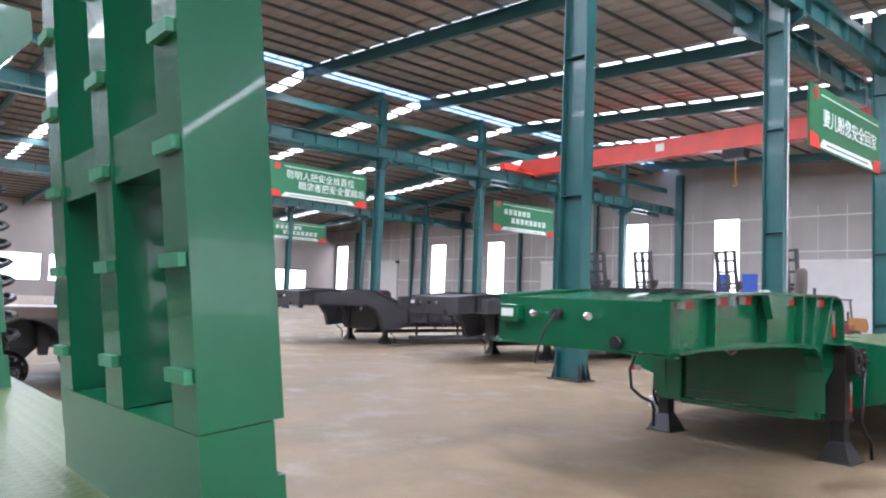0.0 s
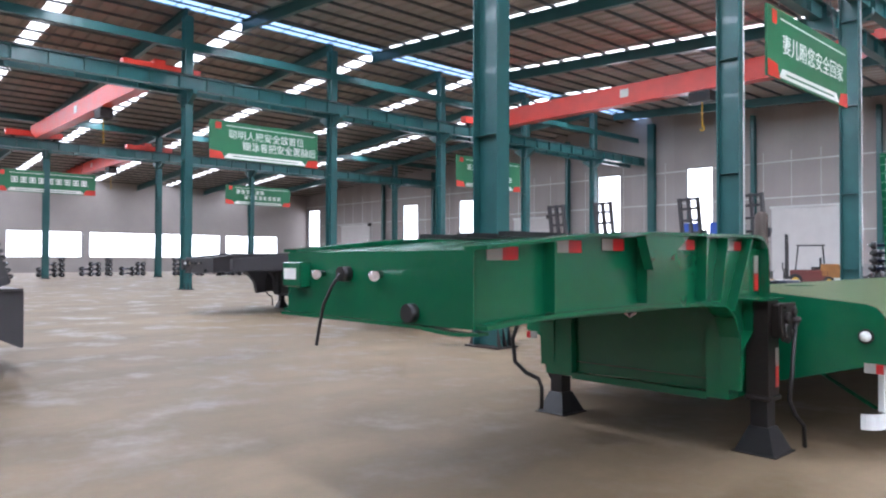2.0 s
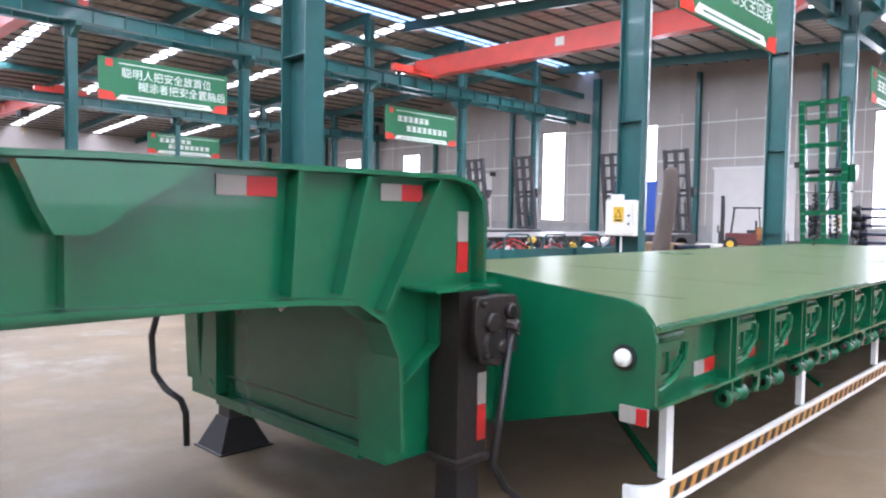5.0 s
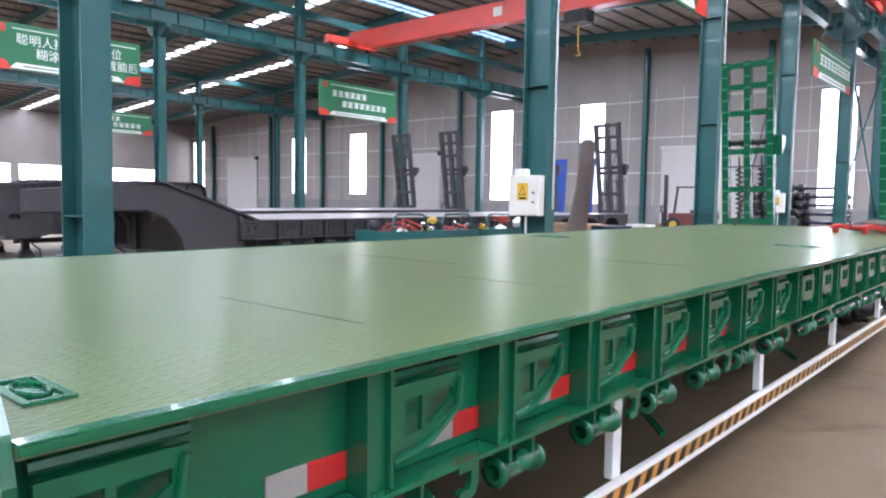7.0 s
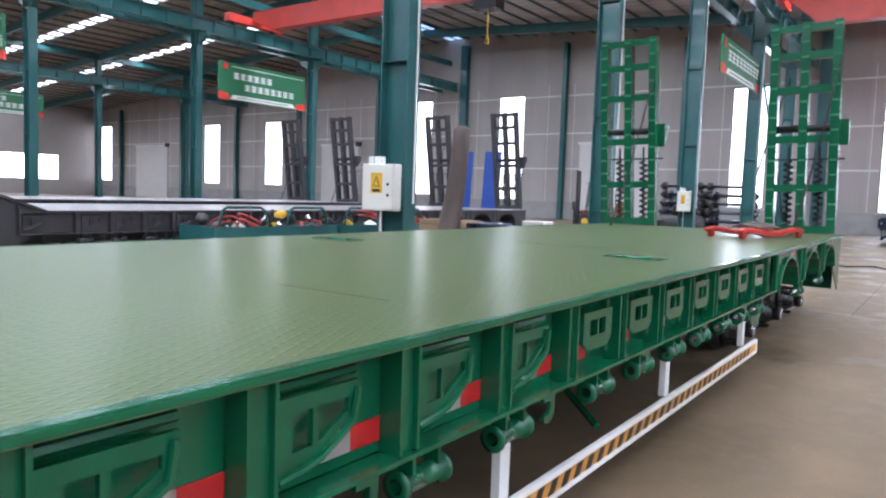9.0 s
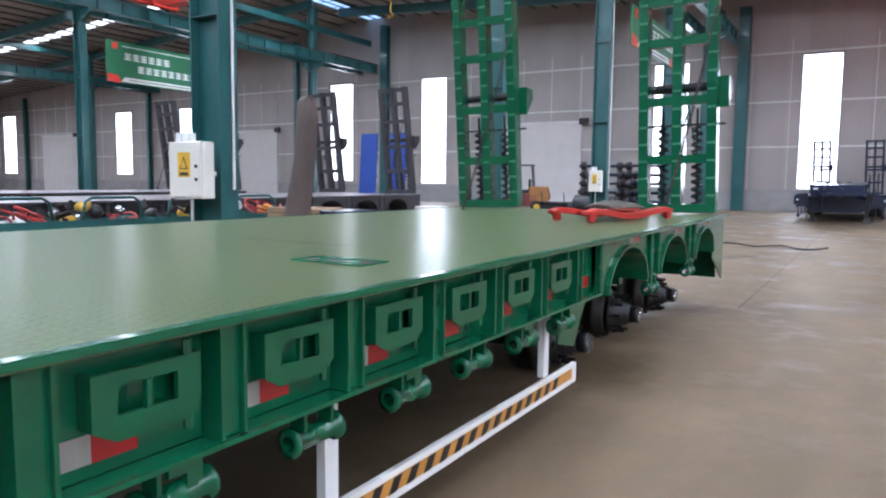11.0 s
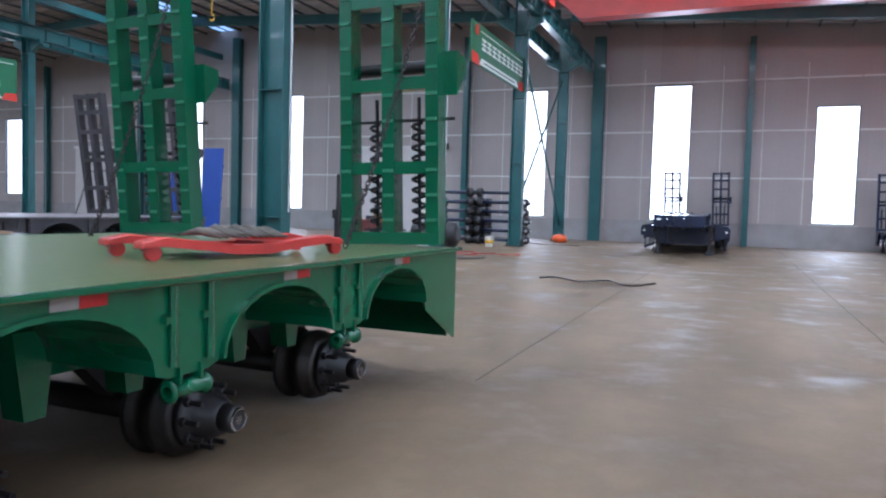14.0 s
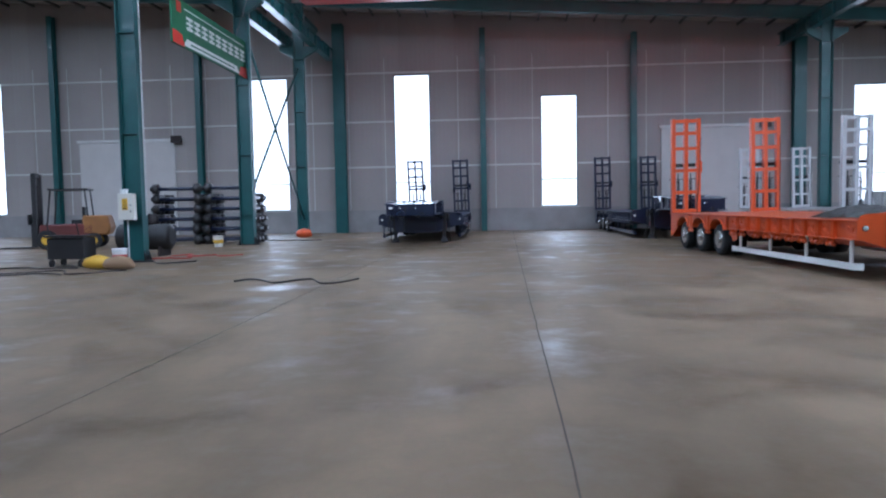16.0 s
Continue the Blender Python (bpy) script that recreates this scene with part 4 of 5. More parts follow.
        for yc in (rear0 + 0.02, ys[0] + 0.56, ys[0] + 0.78, ys[1] + 0.56, ys[1] + 0.78):
            bm = bmesh.new()
            tube(bm, ((X(0.03), yc, 0.68), (X(0.03), yc, Z - 0.03)), 0.018, 6)
            box(bm, *xb(0.02, 0.043), yc - 0.05, yc + 0.05, 0.86, 0.89)
            part("stiffener", bm, paint, ap)
        if tapes:
            for yc in (ys[0] + 0.18, ys[1] + 0.18, ys[2] + 0.12):
                again("red_tape", rm, t, pose(s * 0.046, yc + 0.06, 0.222), "red reflective strip")
                again("silver_tape", wm, t, pose(s * 0.046, yc + 0.06, 0.222), "silver reflective strip")
        bm = bmesh.new()
        prism(bm, ((rear0 - 0.45, 0.69), (rear0 - 0.02, 0.69), (rear0 - 0.24, 0.40), (rear0 - 0.5, 0.46)), "x", *xb(0.1, 0.115))
        part("mud_plate", bm, paint, t)
        # under-run guard
        gp = WHITE if guard_white else paint
        g = part("side_guard", bm_box(*xb(0.105, 0.13), 0.3, rear0 - 0.17, 0.165, 0.285), gp, t, "white side guard with hazard stripes")
        bm = bmesh.new()
        pts = [(X(0.105 + 0.13 * (1 - math.cos(a))), 0.3 - 0.15 * math.sin(a)) for a in [k * math.pi / 12 for k in range(7)]]
        pin = [(X(0.13 + 0.105 * (1 - math.cos(a))), 0.3 - 0.125 * math.sin(a)) for a in [k * math.pi / 12 for k in range(7)]]
        prism(bm, pts + pin[::-1], "z", 0.165, 0.285)
        part("curled_end", bm, gp, g)
        for j in range(max(2, round((rear0 - 0.9) / 1.9) + 1)):
            yy = 0.39 + j * (rear0 - 0.98) / max(1, round((rear0 - 0.9) / 1.9))
            part("guard_post", bm_box(*xb(0.132, 0.17), yy - 0.035, yy + 0.035, 0.285, 0.697), gp, g)
        if detail:
            part("amber_strip", bm_box(*xb(0.1015, 0.1045), 0.35, rear0 - 0.25, 0.2, 0.26), AMBER, g, "amber hazard strip")
            sb = bmesh.new()
            prism(sb, ((0, 0.2), (0.055, 0.2), (0.095, 0.26), (0.04, 0.26)), "x", *xb(0.098, 0.101))
            sm = mesh_of("hazard_stripe", sb, BLACK)
            for j in range(int((rear0 - 0.7) / 0.125)):
                again("hazard_stripe", sm, g, pose(0, 0.36 + j * 0.125, 0))
            for yy in (0.7, 3.2, 5.5):
                bm = bmesh.new()
                tube(bm, ((X(0.95), yy + 0.3, 0.52), (X(0.2), yy - 0.3, 0.3)), 0.018, 6)
                part("brace", bm, paint, g)
        for k, yc in enumerate(ys):
            if wheels:
                for xx in (0.24, 0.56):
                    road_wheel(t, X(xx), yc)
            else:
                bare_hub(t, s, yc, 0.215)
                bm = bmesh.new()
                prism(bm, ((yc - 0.5, 0.62), (yc + 0.5, 0.62), (yc + 0.2, 0.3), (yc - 0.2, 0.3)), "x", *xb(0.98, 1.1))
                part("spring_hanger", bm, BLACK, t)
                for f in (-0.4, 0.4):
                    bm = bmesh.new()
                    prism(bm, ((yc + f - 0.1, 0.8), (yc + f + 0.1, 0.8), (yc + f + 0.05, 0.42), (yc + f - 0.05, 0.42)), "x", *xb(0.62, 0.75))
                    part("suspension_bracket", bm, paint, t)
        landing_leg(t, X(0.75), -0.40, s, housing)
        if wedge:
            bm = bmesh.new()
            prism(bm, ((-3.3, 1.50), (-1.75, 1.62), (-1.35, 1.62), (0.35, 1.0), (0.35, 0.72), (-0.2, 0.52), (-0.95, 0.45), (-1.05, 0.8), (-1.3, 1.1), (-1.6, 1.22), (-3.3, 1.2)), "x", *xb(0.1, 0.26))
            part("wedge_cheek", bm, paint, t)
            bm = bmesh.new()
            prism(bm, ((-1.75, 1.63), (-1.34, 1.63), (0.4, 1.0), (0.42, 1.03), (-1.32, 1.66), (-1.75, 1.66)), "x", *xb(0.04, 0.4))
            part("wedge_flange", bm, paint, t)
        # gooseneck cheek
        if gooseneck:
            cheek = [(-3.46, 1.535), (-2.57, 1.615), (-1.9, 1.64), (-0.42, 1.65), (-0.30, 1.625), (-0.235, 1.56), (-0.22, 1.46), (-0.22, 0.5), (-0.70, 0.5), (-0.72, 0.9), (-0.8, 1.06), (-0.95, 1.155), (-1.2, 1.175), (-2.0, 1.20), (-2.9, 1.195), (-3.46, 1.16)]
            bm = bmesh.new()
            prism(bm, cheek, "x", *xb(0.85, 0.866))
            ck = part("gooseneck_cheek", bm, paint, t)
            def strip(pts, th, a, b):
                bm = bmesh.new()
                off = []
                for i, p in enumerate(pts):
                    q0, q1 = pts[max(i - 1, 0)], pts[min(i + 1, len(pts) - 1)]
                    ux, uz = q1[0] - q0[0], q1[1] - q0[1]
                    ln = math.hypot(ux, uz)
                    off.append((p[0] + uz / ln * th, p[1] - ux / ln * th))
                prism(bm, list(pts) + off[::-1], "x", *xb(a, b))
                return bm
            part("top_flange", strip(cheek[:7] + [(-0.22, 1.19)], -0.02, 0.77, 0.93), paint, ck)
            part("bottom_flange", strip([(-3.46, 1.16), (-2.9, 1.195), (-2.0, 1.20), (-1.2, 1.175), (-0.95, 1.155), (-0.8, 1.06), (-0.72, 0.9), (-0.70, 0.5)], 0.02, 0.77, 0.93), paint, ck)
            for ya, za, yb, zb in ((-2.92, 1.20, -2.92, 1.58), (-2.0, 1.21, -2.0, 1.63), (-1.25, 1.19, -1.22, 1.64), (-1.02, 1.18, -0.9, 1.64), (-0.8, 1.1, -0.5, 1.64), (-0.5, 0.93, -0.5, 1.17), (-0.71, 0.78, -0.5, 0.93)):
                bm = bmesh.new()
                prism(bm, ((ya - 0.011, za), (ya + 0.011, za), (yb + 0.011, zb), (yb - 0.011, zb)), "x", *xb(0.775, 0.848))
                part("rib", bm, paint, ck)
            bm = bmesh.new()
            prism(bm, ((-2.15, 1.62), (-1.62, 1.63), (-1.85, 1.5), (-1.95, 1.42), (-2.06, 1.42), (-2.1, 1.5)), "x", *xb(0.70, 0.765))
            part("side_gusset", bm, paint, ck)
            if tapes:
                for yy, zz in ((-3.15, 0.735), (-2.6, 0.775), (-2.16, 0.79), (-1.28, 0.80), (-0.55, 0.80)):
                    again("red_tape", rm, ck, pose(-s * 0.758, yy, zz), "red reflective strip")
                    again("silver_tape", wm, ck, pose(-s * 0.758, yy, zz), "silver reflective strip")
                part("red_tape", bm_box(*xb(0.842, 0.848), -0.32, -0.25, 1.23, 1.37), RED_TAPE, ck, "red reflective strip")
                part("silver_tape", bm_box(*xb(0.842, 0.848), -0.32, -0.25, 1.371, 1.51), WHITE_TAPE, ck, "silver reflective strip")
    # transverse parts
    bm = bmesh.new()
    box(bm, -W + 0.12, -0.12, end + 0.002, end + 0.03, 0.3, Z - 0.03)
    part("rear_beam", bm, paint, t)
    for yc in ys:
        bm = bmesh.new()
        tube(bm, ((-0.87, yc, 0.19 if not wheels else 0.4), (-W + 0.87, yc, 0.19 if not wheels else 0.4)), 0.075, 10)
        part("axle", bm, BLACK, t)
    if detail:
        for k in range(8):
            yy = 0.5 + k * 1.0
            part("cross_member", bm_box(-W + 0.11, -0.11, yy - 0.03, yy + 0.03, 0.74, 0.97), paint, t)
    if gooseneck:
        part("gooseneck_top", bm_box(-W + 0.87, -0.87, -2.3, -0.3, 1.60, 1.625), paint, t)
        bm = bmesh.new()
        prism(bm, ((-3.44, 1.515), (-2.32, 1.60), (-2.32, 1.62), (-3.44, 1.535)), "x", -W + 0.87, -0.87)
        part("gooseneck_apron", bm, paint, t)
        part("gooseneck_floor", bm_box(-W + 0.87, -0.87, -3.43, -0.75, 1.15, 1.165), paint, t)
        for x in (-1.35, -1.72, -2.1):
            part("top_rail", bm_box(x - 0.05, x + 0.05, -2.7, -0.6, 1.627, 1.66), BLACK, t)
        ff = part("front_face", bm_box(-W + 0.85, -0.85, -3.475, -3.445, 1.14, 1.53), paint, t)
        bm = bmesh.new()
        prism(bm, ((-W + 0.8, 1.12), (-W + 0.8, 1.137), (-1.25, 1.137), (-1.1, 1.125), (-0.95, 1.12), (-0.8, 1.13), (-0.8, 1.113), (-0.95, 1.103), (-1.1, 1.108), (-1.25, 1.12)), "y", -3.5, -3.42)
        part("front_lip", bm, paint, ff)
        jb = part("junction_box", bm_box(-2.53, -2.31, -3.56, -3.477, 1.31, 1.47), paint, ff, bevel=0.008)
        part("white_plate", bm_box(-2.5, -2.36, -3.566, -3.561, 1.36, 1.43), WHITE, jb, "white maker's plate")
        for x in (-2.16, -1.58):
            bm = bmesh.new()
            tube(bm, ((x, -3.477, 1.40), (x, -3.55, 1.40), (x + 0.07, -3.58, 1.395)), [0.022, 0.022, 0.03], 8)
            part("air_coupling", bm, CHROME, ff, "bright air-line coupling")
        bm = bmesh.new()
        tube(bm, ((-1.9, -3.477, 1.40), (-1.9, -3.54, 1.40)), 0.045, 12)
        so = part("socket", bm, BLACK, ff)
        bm = bmesh.new()
        tube(bm, ((-1.9, -3.54, 1.40), (-1.92, -3.58, 1.33), (-1.98, -3.6, 1.22), (-2.03, -3.6, 1.08), (-2.06, -3.6, 0.97)), 0.010, 6)
        part("hanging_cable", bm, BLACK, so)
        bm = bmesh.new()
        tube(bm, ((-1.3, -3.477, 1.2), (-1.3, -3.53, 1.2)), 0.05, 12)
        part("round_port", bm, BLACK, ff)
        bm = bmesh.new()
        tube(bm, ((-W / 2, -2.9, 1.05), (-W / 2, -2.9, 1.15)), [0.09, 0.05], 14)
        part("king_pin", bm, BLACK, t)
        bm = bmesh.new()
        tube(bm, ((-2.74, -0.55, 1.08), (-2.84, -0.78, 1.06), (-2.95, -0.82, 0.72), (-2.92, -0.82, 0.5), (-2.8, -0.8, 0.41), (-2.68, -0.76, 0.36), (-2.66, -0.74, 0.28), (-2.67, -0.73, 0.08)), 0.02, 8)
        part("crank", bm, BLACK, t, "black bent crank rod")
        # box under the neck
        pb = part("front_bulkhead", bm_box(-2.32, -1.06, -0.66, -0.64, 0.46, 1.145), paint, t)
        for a, b in ((-2.62, -2.33), (-1.05, -0.87)):
            part("bulkhead_post", bm_box(a, b, -0.72, -0.26, 0.42, 1.145), paint, pb)
        part("bulkhead_rail", bm_box(-2.329, -1.051, -0.72, -0.645, 0.40, 0.455), paint, pb)
        part("bulkhead_seam", bm_box(-2.31, -1.07, -0.664, -0.661, 0.55, 0.556), BLACK, pb)
        bm = bmesh.new()
        prism(bm, ((-1.82, 1.10), (-1.69, 1.10), (-1.69, 1.02), (-1.755, 0.98), (-1.82, 1.02)), "y", -0.668, -0.661)
        part("shield_badge", bm, CHROME, pb, "small silver shield badge")
        bm = bmesh.new()
        prism(bm, ((-1.79, 1.07), (-1.72, 1.07), (-1.72, 1.03), (-1.755, 1.0), (-1.79, 1.03)), "y", -0.673, -0.669)
        part("badge_mark", bm, BLACK, pb)
        part("tie_plate", bm_box(-W + 0.85, -0.85, -0.25, -0.026, 0.5, 1.19), paint, t)
        for x in (-0.77, -W + 0.77):
            part("leg_cap", bm_box(x - 0.13, x + 0.13, -0.66, -0.24, 1.172, 1.184), paint, t)
    ramp(t, -0.98, -0.10, end - 0.24, Z + 0.004, paint, lug, 7.0 if wedge else 1.0, -1.4)
    ramp(t, -W, -W + 0.88, end - 0.24, Z + 0.004, paint, lug, 7.0 if wedge else 3.5, -1.4)
    return t


# grip lugs in a paler green than the ramp uprights
LUG_GREEN = surface("paler_green_lug", (0.03, 0.22, 0.11), 0.35, vary=0.2)
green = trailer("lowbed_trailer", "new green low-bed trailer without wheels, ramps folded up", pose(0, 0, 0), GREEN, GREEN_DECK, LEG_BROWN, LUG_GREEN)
second = copy_thing(green, pose(0.92, -20.49, 0.0, SLOPE - 0.4))
tagged(second, "green low-bed trailer with folded ramps parked behind")
for o in list(second.children):
    if o.name.startswith("ramp"):
        o.matrix_basis = pose(0, 0, 0.1) @ o.matrix_basis @ pose(0, 0, 0, 5.5)
        for q in list(o.children):
            if q.name.startswith("chain"):
                bpy.data.objects.remove(q)
        part("hinge_rail", bm_box(0.003, 0.877, -0.018, 0.138, -0.2, -0.001), GREEN, o)
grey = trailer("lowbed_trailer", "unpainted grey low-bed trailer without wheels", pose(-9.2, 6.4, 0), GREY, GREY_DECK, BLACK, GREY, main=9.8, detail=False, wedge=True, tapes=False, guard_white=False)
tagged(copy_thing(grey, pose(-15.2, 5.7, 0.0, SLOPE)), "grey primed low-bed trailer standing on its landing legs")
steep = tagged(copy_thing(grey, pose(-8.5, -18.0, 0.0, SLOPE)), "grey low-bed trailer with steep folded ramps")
for o in steep.children:
    if o.name.startswith("ramp"):
        o.matrix_basis = o.matrix_basis @ pose(0, 0, 0, 12.0)
navy = trailer("lowbed_trailer", "dark blue low-bed trailer facing away from the wall", pose(2.0, 37.9, 0), NAVY, NAVY_DECK, BLACK, NAVY, main=6.2, detail=False, tapes=False, wheels=True, guard_white=False)
copy_thing(navy, pose(12.2, 38.3, 0.0, SLOPE))
trailer("lowbed_trailer", "orange low-bed trailer on tyres with raised ramps", pose(12.9, 22.1, 0, 0, 0, 4), ORANGE, ORANGE_DECK, BLACK, ORANGE, main=5.7, detail=False, tapes=False, wheels=True)
silver = trailer("lowbed_trailer", "silver low-bed trailer beside the orange one", pose(17.3, 21.9, 0), SILVER, GREY_DECK, BLACK, SILVER, main=5.7, detail=False, tapes=False, wheels=True)
tagged(copy_thing(silver, pose(18.6, 34.8, 0.0, SLOPE)), "pale cream low-bed trailer near the end wall")


# ---- things beside the trailers ----
def control_box(x, y, turn=0, narrow=1.0):
    b = thing("control_box", "cream electric control box with a yellow warning sign on a column", "control box", "column control boxes", m=pose(x, y, 1.18, 0, 0, turn) @ Matrix.Diagonal((narrow, 1, 1, 1)))
    body = part("body", bm_box(0, 0.66, -0.2, 0, 0, 0.74), DIAL, b, bevel=0.012)
    part("door", bm_box(0.03, 0.63, -0.212, -0.203, 0.03, 0.71), DIAL, b)
    part("warning_sign", bm_box(0.2, 0.44, -0.217, -0.213, 0.28, 0.6), YELLOW, b, "yellow warning sign")
    bm = bmesh.new()
    prism(bm, ((0.24, 0.38), (0.40, 0.38), (0.32, 0.55)), "y", -0.221, -0.218)
    part("warning_triangle", bm, BLACK, b, "black warning triangle")
    bm = bmesh.new()
    prism(bm, ((0.265, 0.395), (0.375, 0.395), (0.32, 0.52)), "y", -0.2235, -0.2215)
    part("triangle_field", bm, YELLOW, b)
    part("fine_print", bm_box(0.24, 0.40, -0.220, -0.2175, 0.30, 0.34), BLACK, b)
    for x0 in (0.12, 0.44):
        part("mounting_arm", bm_box(x0, x0 + 0.06, 0.002, 0.165, 0.3, 0.36), GIRT, b)
    for z in (0.25, 0.42):
        bm = bmesh.new()
        tube(bm, ((0.56, -0.214, z), (0.56, -0.235, z)), 0.022, 8)
        part("knob", bm, BLACK, b)
    for x0 in (0.1, 0.24):
        part("top_fitting", bm_box(x0, x0 + 0.11, -0.16, -0.04, 0.742, 0.86), WHITE, b)
    bm = bmesh.new()
    tube(bm, ((0.33, -0.1, 0.0), (0.33, -0.1, -1.1)), 0.02, 6)
    part("cable_duct", bm, GIRT, b)


control_box(-6.6, 10.63)
control_box(-7.12, 28.36, 0, 0.68)
control_box(-6.41, -5.5, 90, 0.5)


def red_dolly(m):
    """A low four-castor moving dolly with bowed arms."""
    d = thing("wheel_dolly", "red steel moving dolly with castors lying on the deck", "dolly", m=m)
    for s in (-1, 1):
        bm = bmesh.new()
        outline = [(-0.68, 0.10), (-0.55, 0.125), (-0.3, 0.10), (-0.12, 0.075), (0.12, 0.075), (0.3, 0.10), (0.55, 0.125), (0.68, 0.10)]
        under = [(y, z - 0.035 - 0.02 * math.cos(y * 2)) for y, z in outline]
        prism(bm, outline + under[::-1], "x", s * 0.2 - 0.05, s * 0.2 + 0.05)
        part("arm", bm, RED_PAINT, d, bevel=0.008)
    for y in (-0.25, 0.25):
        part("cross_bar", bm_box(-0.148, 0.148, y - 0.12, y + 0.12, 0.06, 0.085), RED_PAINT, d)
    for x in (-0.2, 0.2):
        for y in (-0.62, 0.62):
            bm = bmesh.new()
            box(bm, x - 0.03, x + 0.03, y - 0.03, y + 0.03, 0.05, 0.07)
            tube(bm, ((x - 0.024, y + 0.02, 0.04), (x + 0.024, y + 0.02, 0.04)), 0.04, 14)
            part("castor", bm, RED_PAINT, d)
    bm = bmesh.new()
    rnd = random.Random(4)
    for i in range(11):
        y = -0.24 + 0.045 * i + 0.03 * rnd.random()
        tube(bm, ((-0.16, y, 0.12), (-0.05, y + 0.05, 0.145 + 0.02 * rnd.random()), (0.08, y + 0.02, 0.14), (0.17, y + 0.06, 0.115)), [0.008, 0.014 + 0.018 * rnd.random(), 0.022, 0.007], 7)
    ob = new("rag", mesh_of("rag", bm, RAG))
    ob.matrix_basis = m
    tagged(ob, "crumpled grey-brown rag lying on the red dolly", "rag")


red_dolly(pose(-0.74, 11.0, 1.042 + 0.0455, SLOPE, 0, -18))


def forklift(m):
    f = thing("forklift", "dark red and ochre forklift truck parked by the end wall", "forklift", m=m)
    part("chassis", bm_box(-0.55, 0.55, -0.2, 1.5, 0.28, 0.85), DARK_RED, f, bevel=0.05)
    bm = bmesh.new()
    prism(bm, ((1.15, 0.5), (1.95, 0.45), (2.05, 0.7), (1.95, 1.15), (1.15, 1.15)), "x", -0.55, 0.55)
    part("counterweight", bm, OCHRE, f, "dull orange-brown counterweight", bevel=0.05)
    mast = part("mast", bm_box(-0.42, -0.30, -0.42, -0.28, 0.1, 2.6), BLACK, f)
    part("mast_rail", bm_box(0.30, 0.42, -0.42, -0.28, 0.1, 2.6), BLACK, mast)
    for z in (0.9, 1.6, 2.5):
        part("mast_bar", bm_box(-0.3, 0.3, -0.41, -0.33, z, z + 0.12), BLACK, mast)
    bm = bmesh.new()
    tube(bm, ((0.12, -0.3, 0.3), (0.12, -0.3, 2.2)), 0.045, 8)
    tube(bm, ((-0.12, -0.3, 0.3), (-0.12, -0.3, 2.2)), 0.045, 8)
    part("lift_cylinder", bm, RUST, mast)
    for x in (-0.3, 0.18):
        bm = bmesh.new()
        box(bm, x, x + 0.12, -0.5, -0.44, 0.08, 0.9)
        box(bm, x, x + 0.12, -1.5, -0.44, 0.04, 0.08)
        part("fork", bm, BLACK, f)
    part("load_backrest", bm_box(-0.5, 0.5, -0.55, -0.505, 0.85, 1.2), BLACK, f)
    for x, y in ((-0.5, 0.05), (0.5, 0.05), (-0.5, 1.35), (0.5, 1.35)):
        bm = bmesh.new()
        tube(bm, ((x, y, 0.86), (x * 0.94, y + (0.12 if y < 1 else -0.1), 2.02)), 0.03, 6)
        part("cab_pillar", bm, BLACK, f)
    part("overhead_guard", bm_box(-0.52, 0.52, 0.1, 1.35, 2.02, 2.08), BLACK, f)
    part("seat", bm_box(-0.25, 0.25, 0.75, 1.15, 0.86, 1.0), BLACK, f)
    part("seat_back", bm_box(-0.25, 0.25, 1.1, 1.2, 1.0, 1.45), BLACK, f)
    for x in (-0.58, 0.58):
        for y, r in ((0.05, 0.33), (1.5, 0.27)):
            bm = bmesh.new()
            tube(bm, ((x - 0.1, y, r), (x - 0.08, y, r), (x + 0.08, y, r), (x + 0.1, y, r)), [r * 0.88, r, r, r * 0.88], 18)
            w = part("wheel", bm, RUBBER, f)
            bm = bmesh.new()
            tube(bm, ((x - 0.11, y, r), (x + 0.11, y, r)), r * 0.5, 12)
            part("hub", bm, YELLOW, w)


forklift(pose(-14.4, 36.2, 0, 0, 0, -70) @ Matrix.Diagonal((1.14, 1.14, 1.14, 1)))


def axle(m, label="spare dark trailer axle with brake drums"):
    a = thing("spare_axle", label, "axle", "stacked axles", m=m)
    bm = bmesh.new()
    tube(bm, ((-0.75, 0, 0), (0.75, 0, 0)), 0.075, 8)
    part("beam", bm, NAVY, a)
    for s in (-1, 1):
        bm = bmesh.new()
        tube(bm, [(s * d, 0, 0) for d in (0.76, 0.78, 1.0, 1.01, 1.12)], [0.14, 0.21, 0.21, 0.13, 0.1], 14)
        dr = part("brake_drum", bm, BLACK, a)
        bm = bmesh.new()
        tube(bm, ((s * 1.121, 0, 0), (s * 1.16, 0, 0)), 0.05, 10)
        part("hub_cap", bm, CHROME, dr, "bright hub cap")
    return a


first_axle = axle(pose(-10.0, 38.0, 0.213))
for stack_x in (-10.0, -7.75):
    for row in range(4):
        for level in range(6):
            if (stack_x, row, level) != (-10.0, 0, 0) and not (level == 5 and row > 0):
                copy_thing(first_axle, pose(stack_x + 0.04 * math.sin(row * 3 + level * 5), 38.0 + row * 0.46 + 0.02 * level, 0.213 + level * 0.426))
for i, (x, y) in enumerate(((-64, 9.5), (-64, 10.1), (-64, 11.0), (-66, 13.5), (-66, 14.2), (-66, 15.4), (-66, 17.0), (-66, 18.2), (-63, 20.5), (-63, 21.2), (-63, 22.6), (-62, 25.0), (-62, 25.6), (-62, 27.0))):
    for level in range(2 + i % 3):
        copy_thing(first_axle, pose(x, y, 0.213 + 0.426 * level, 0, 0, 12 * math.sin(i * 2.3)))


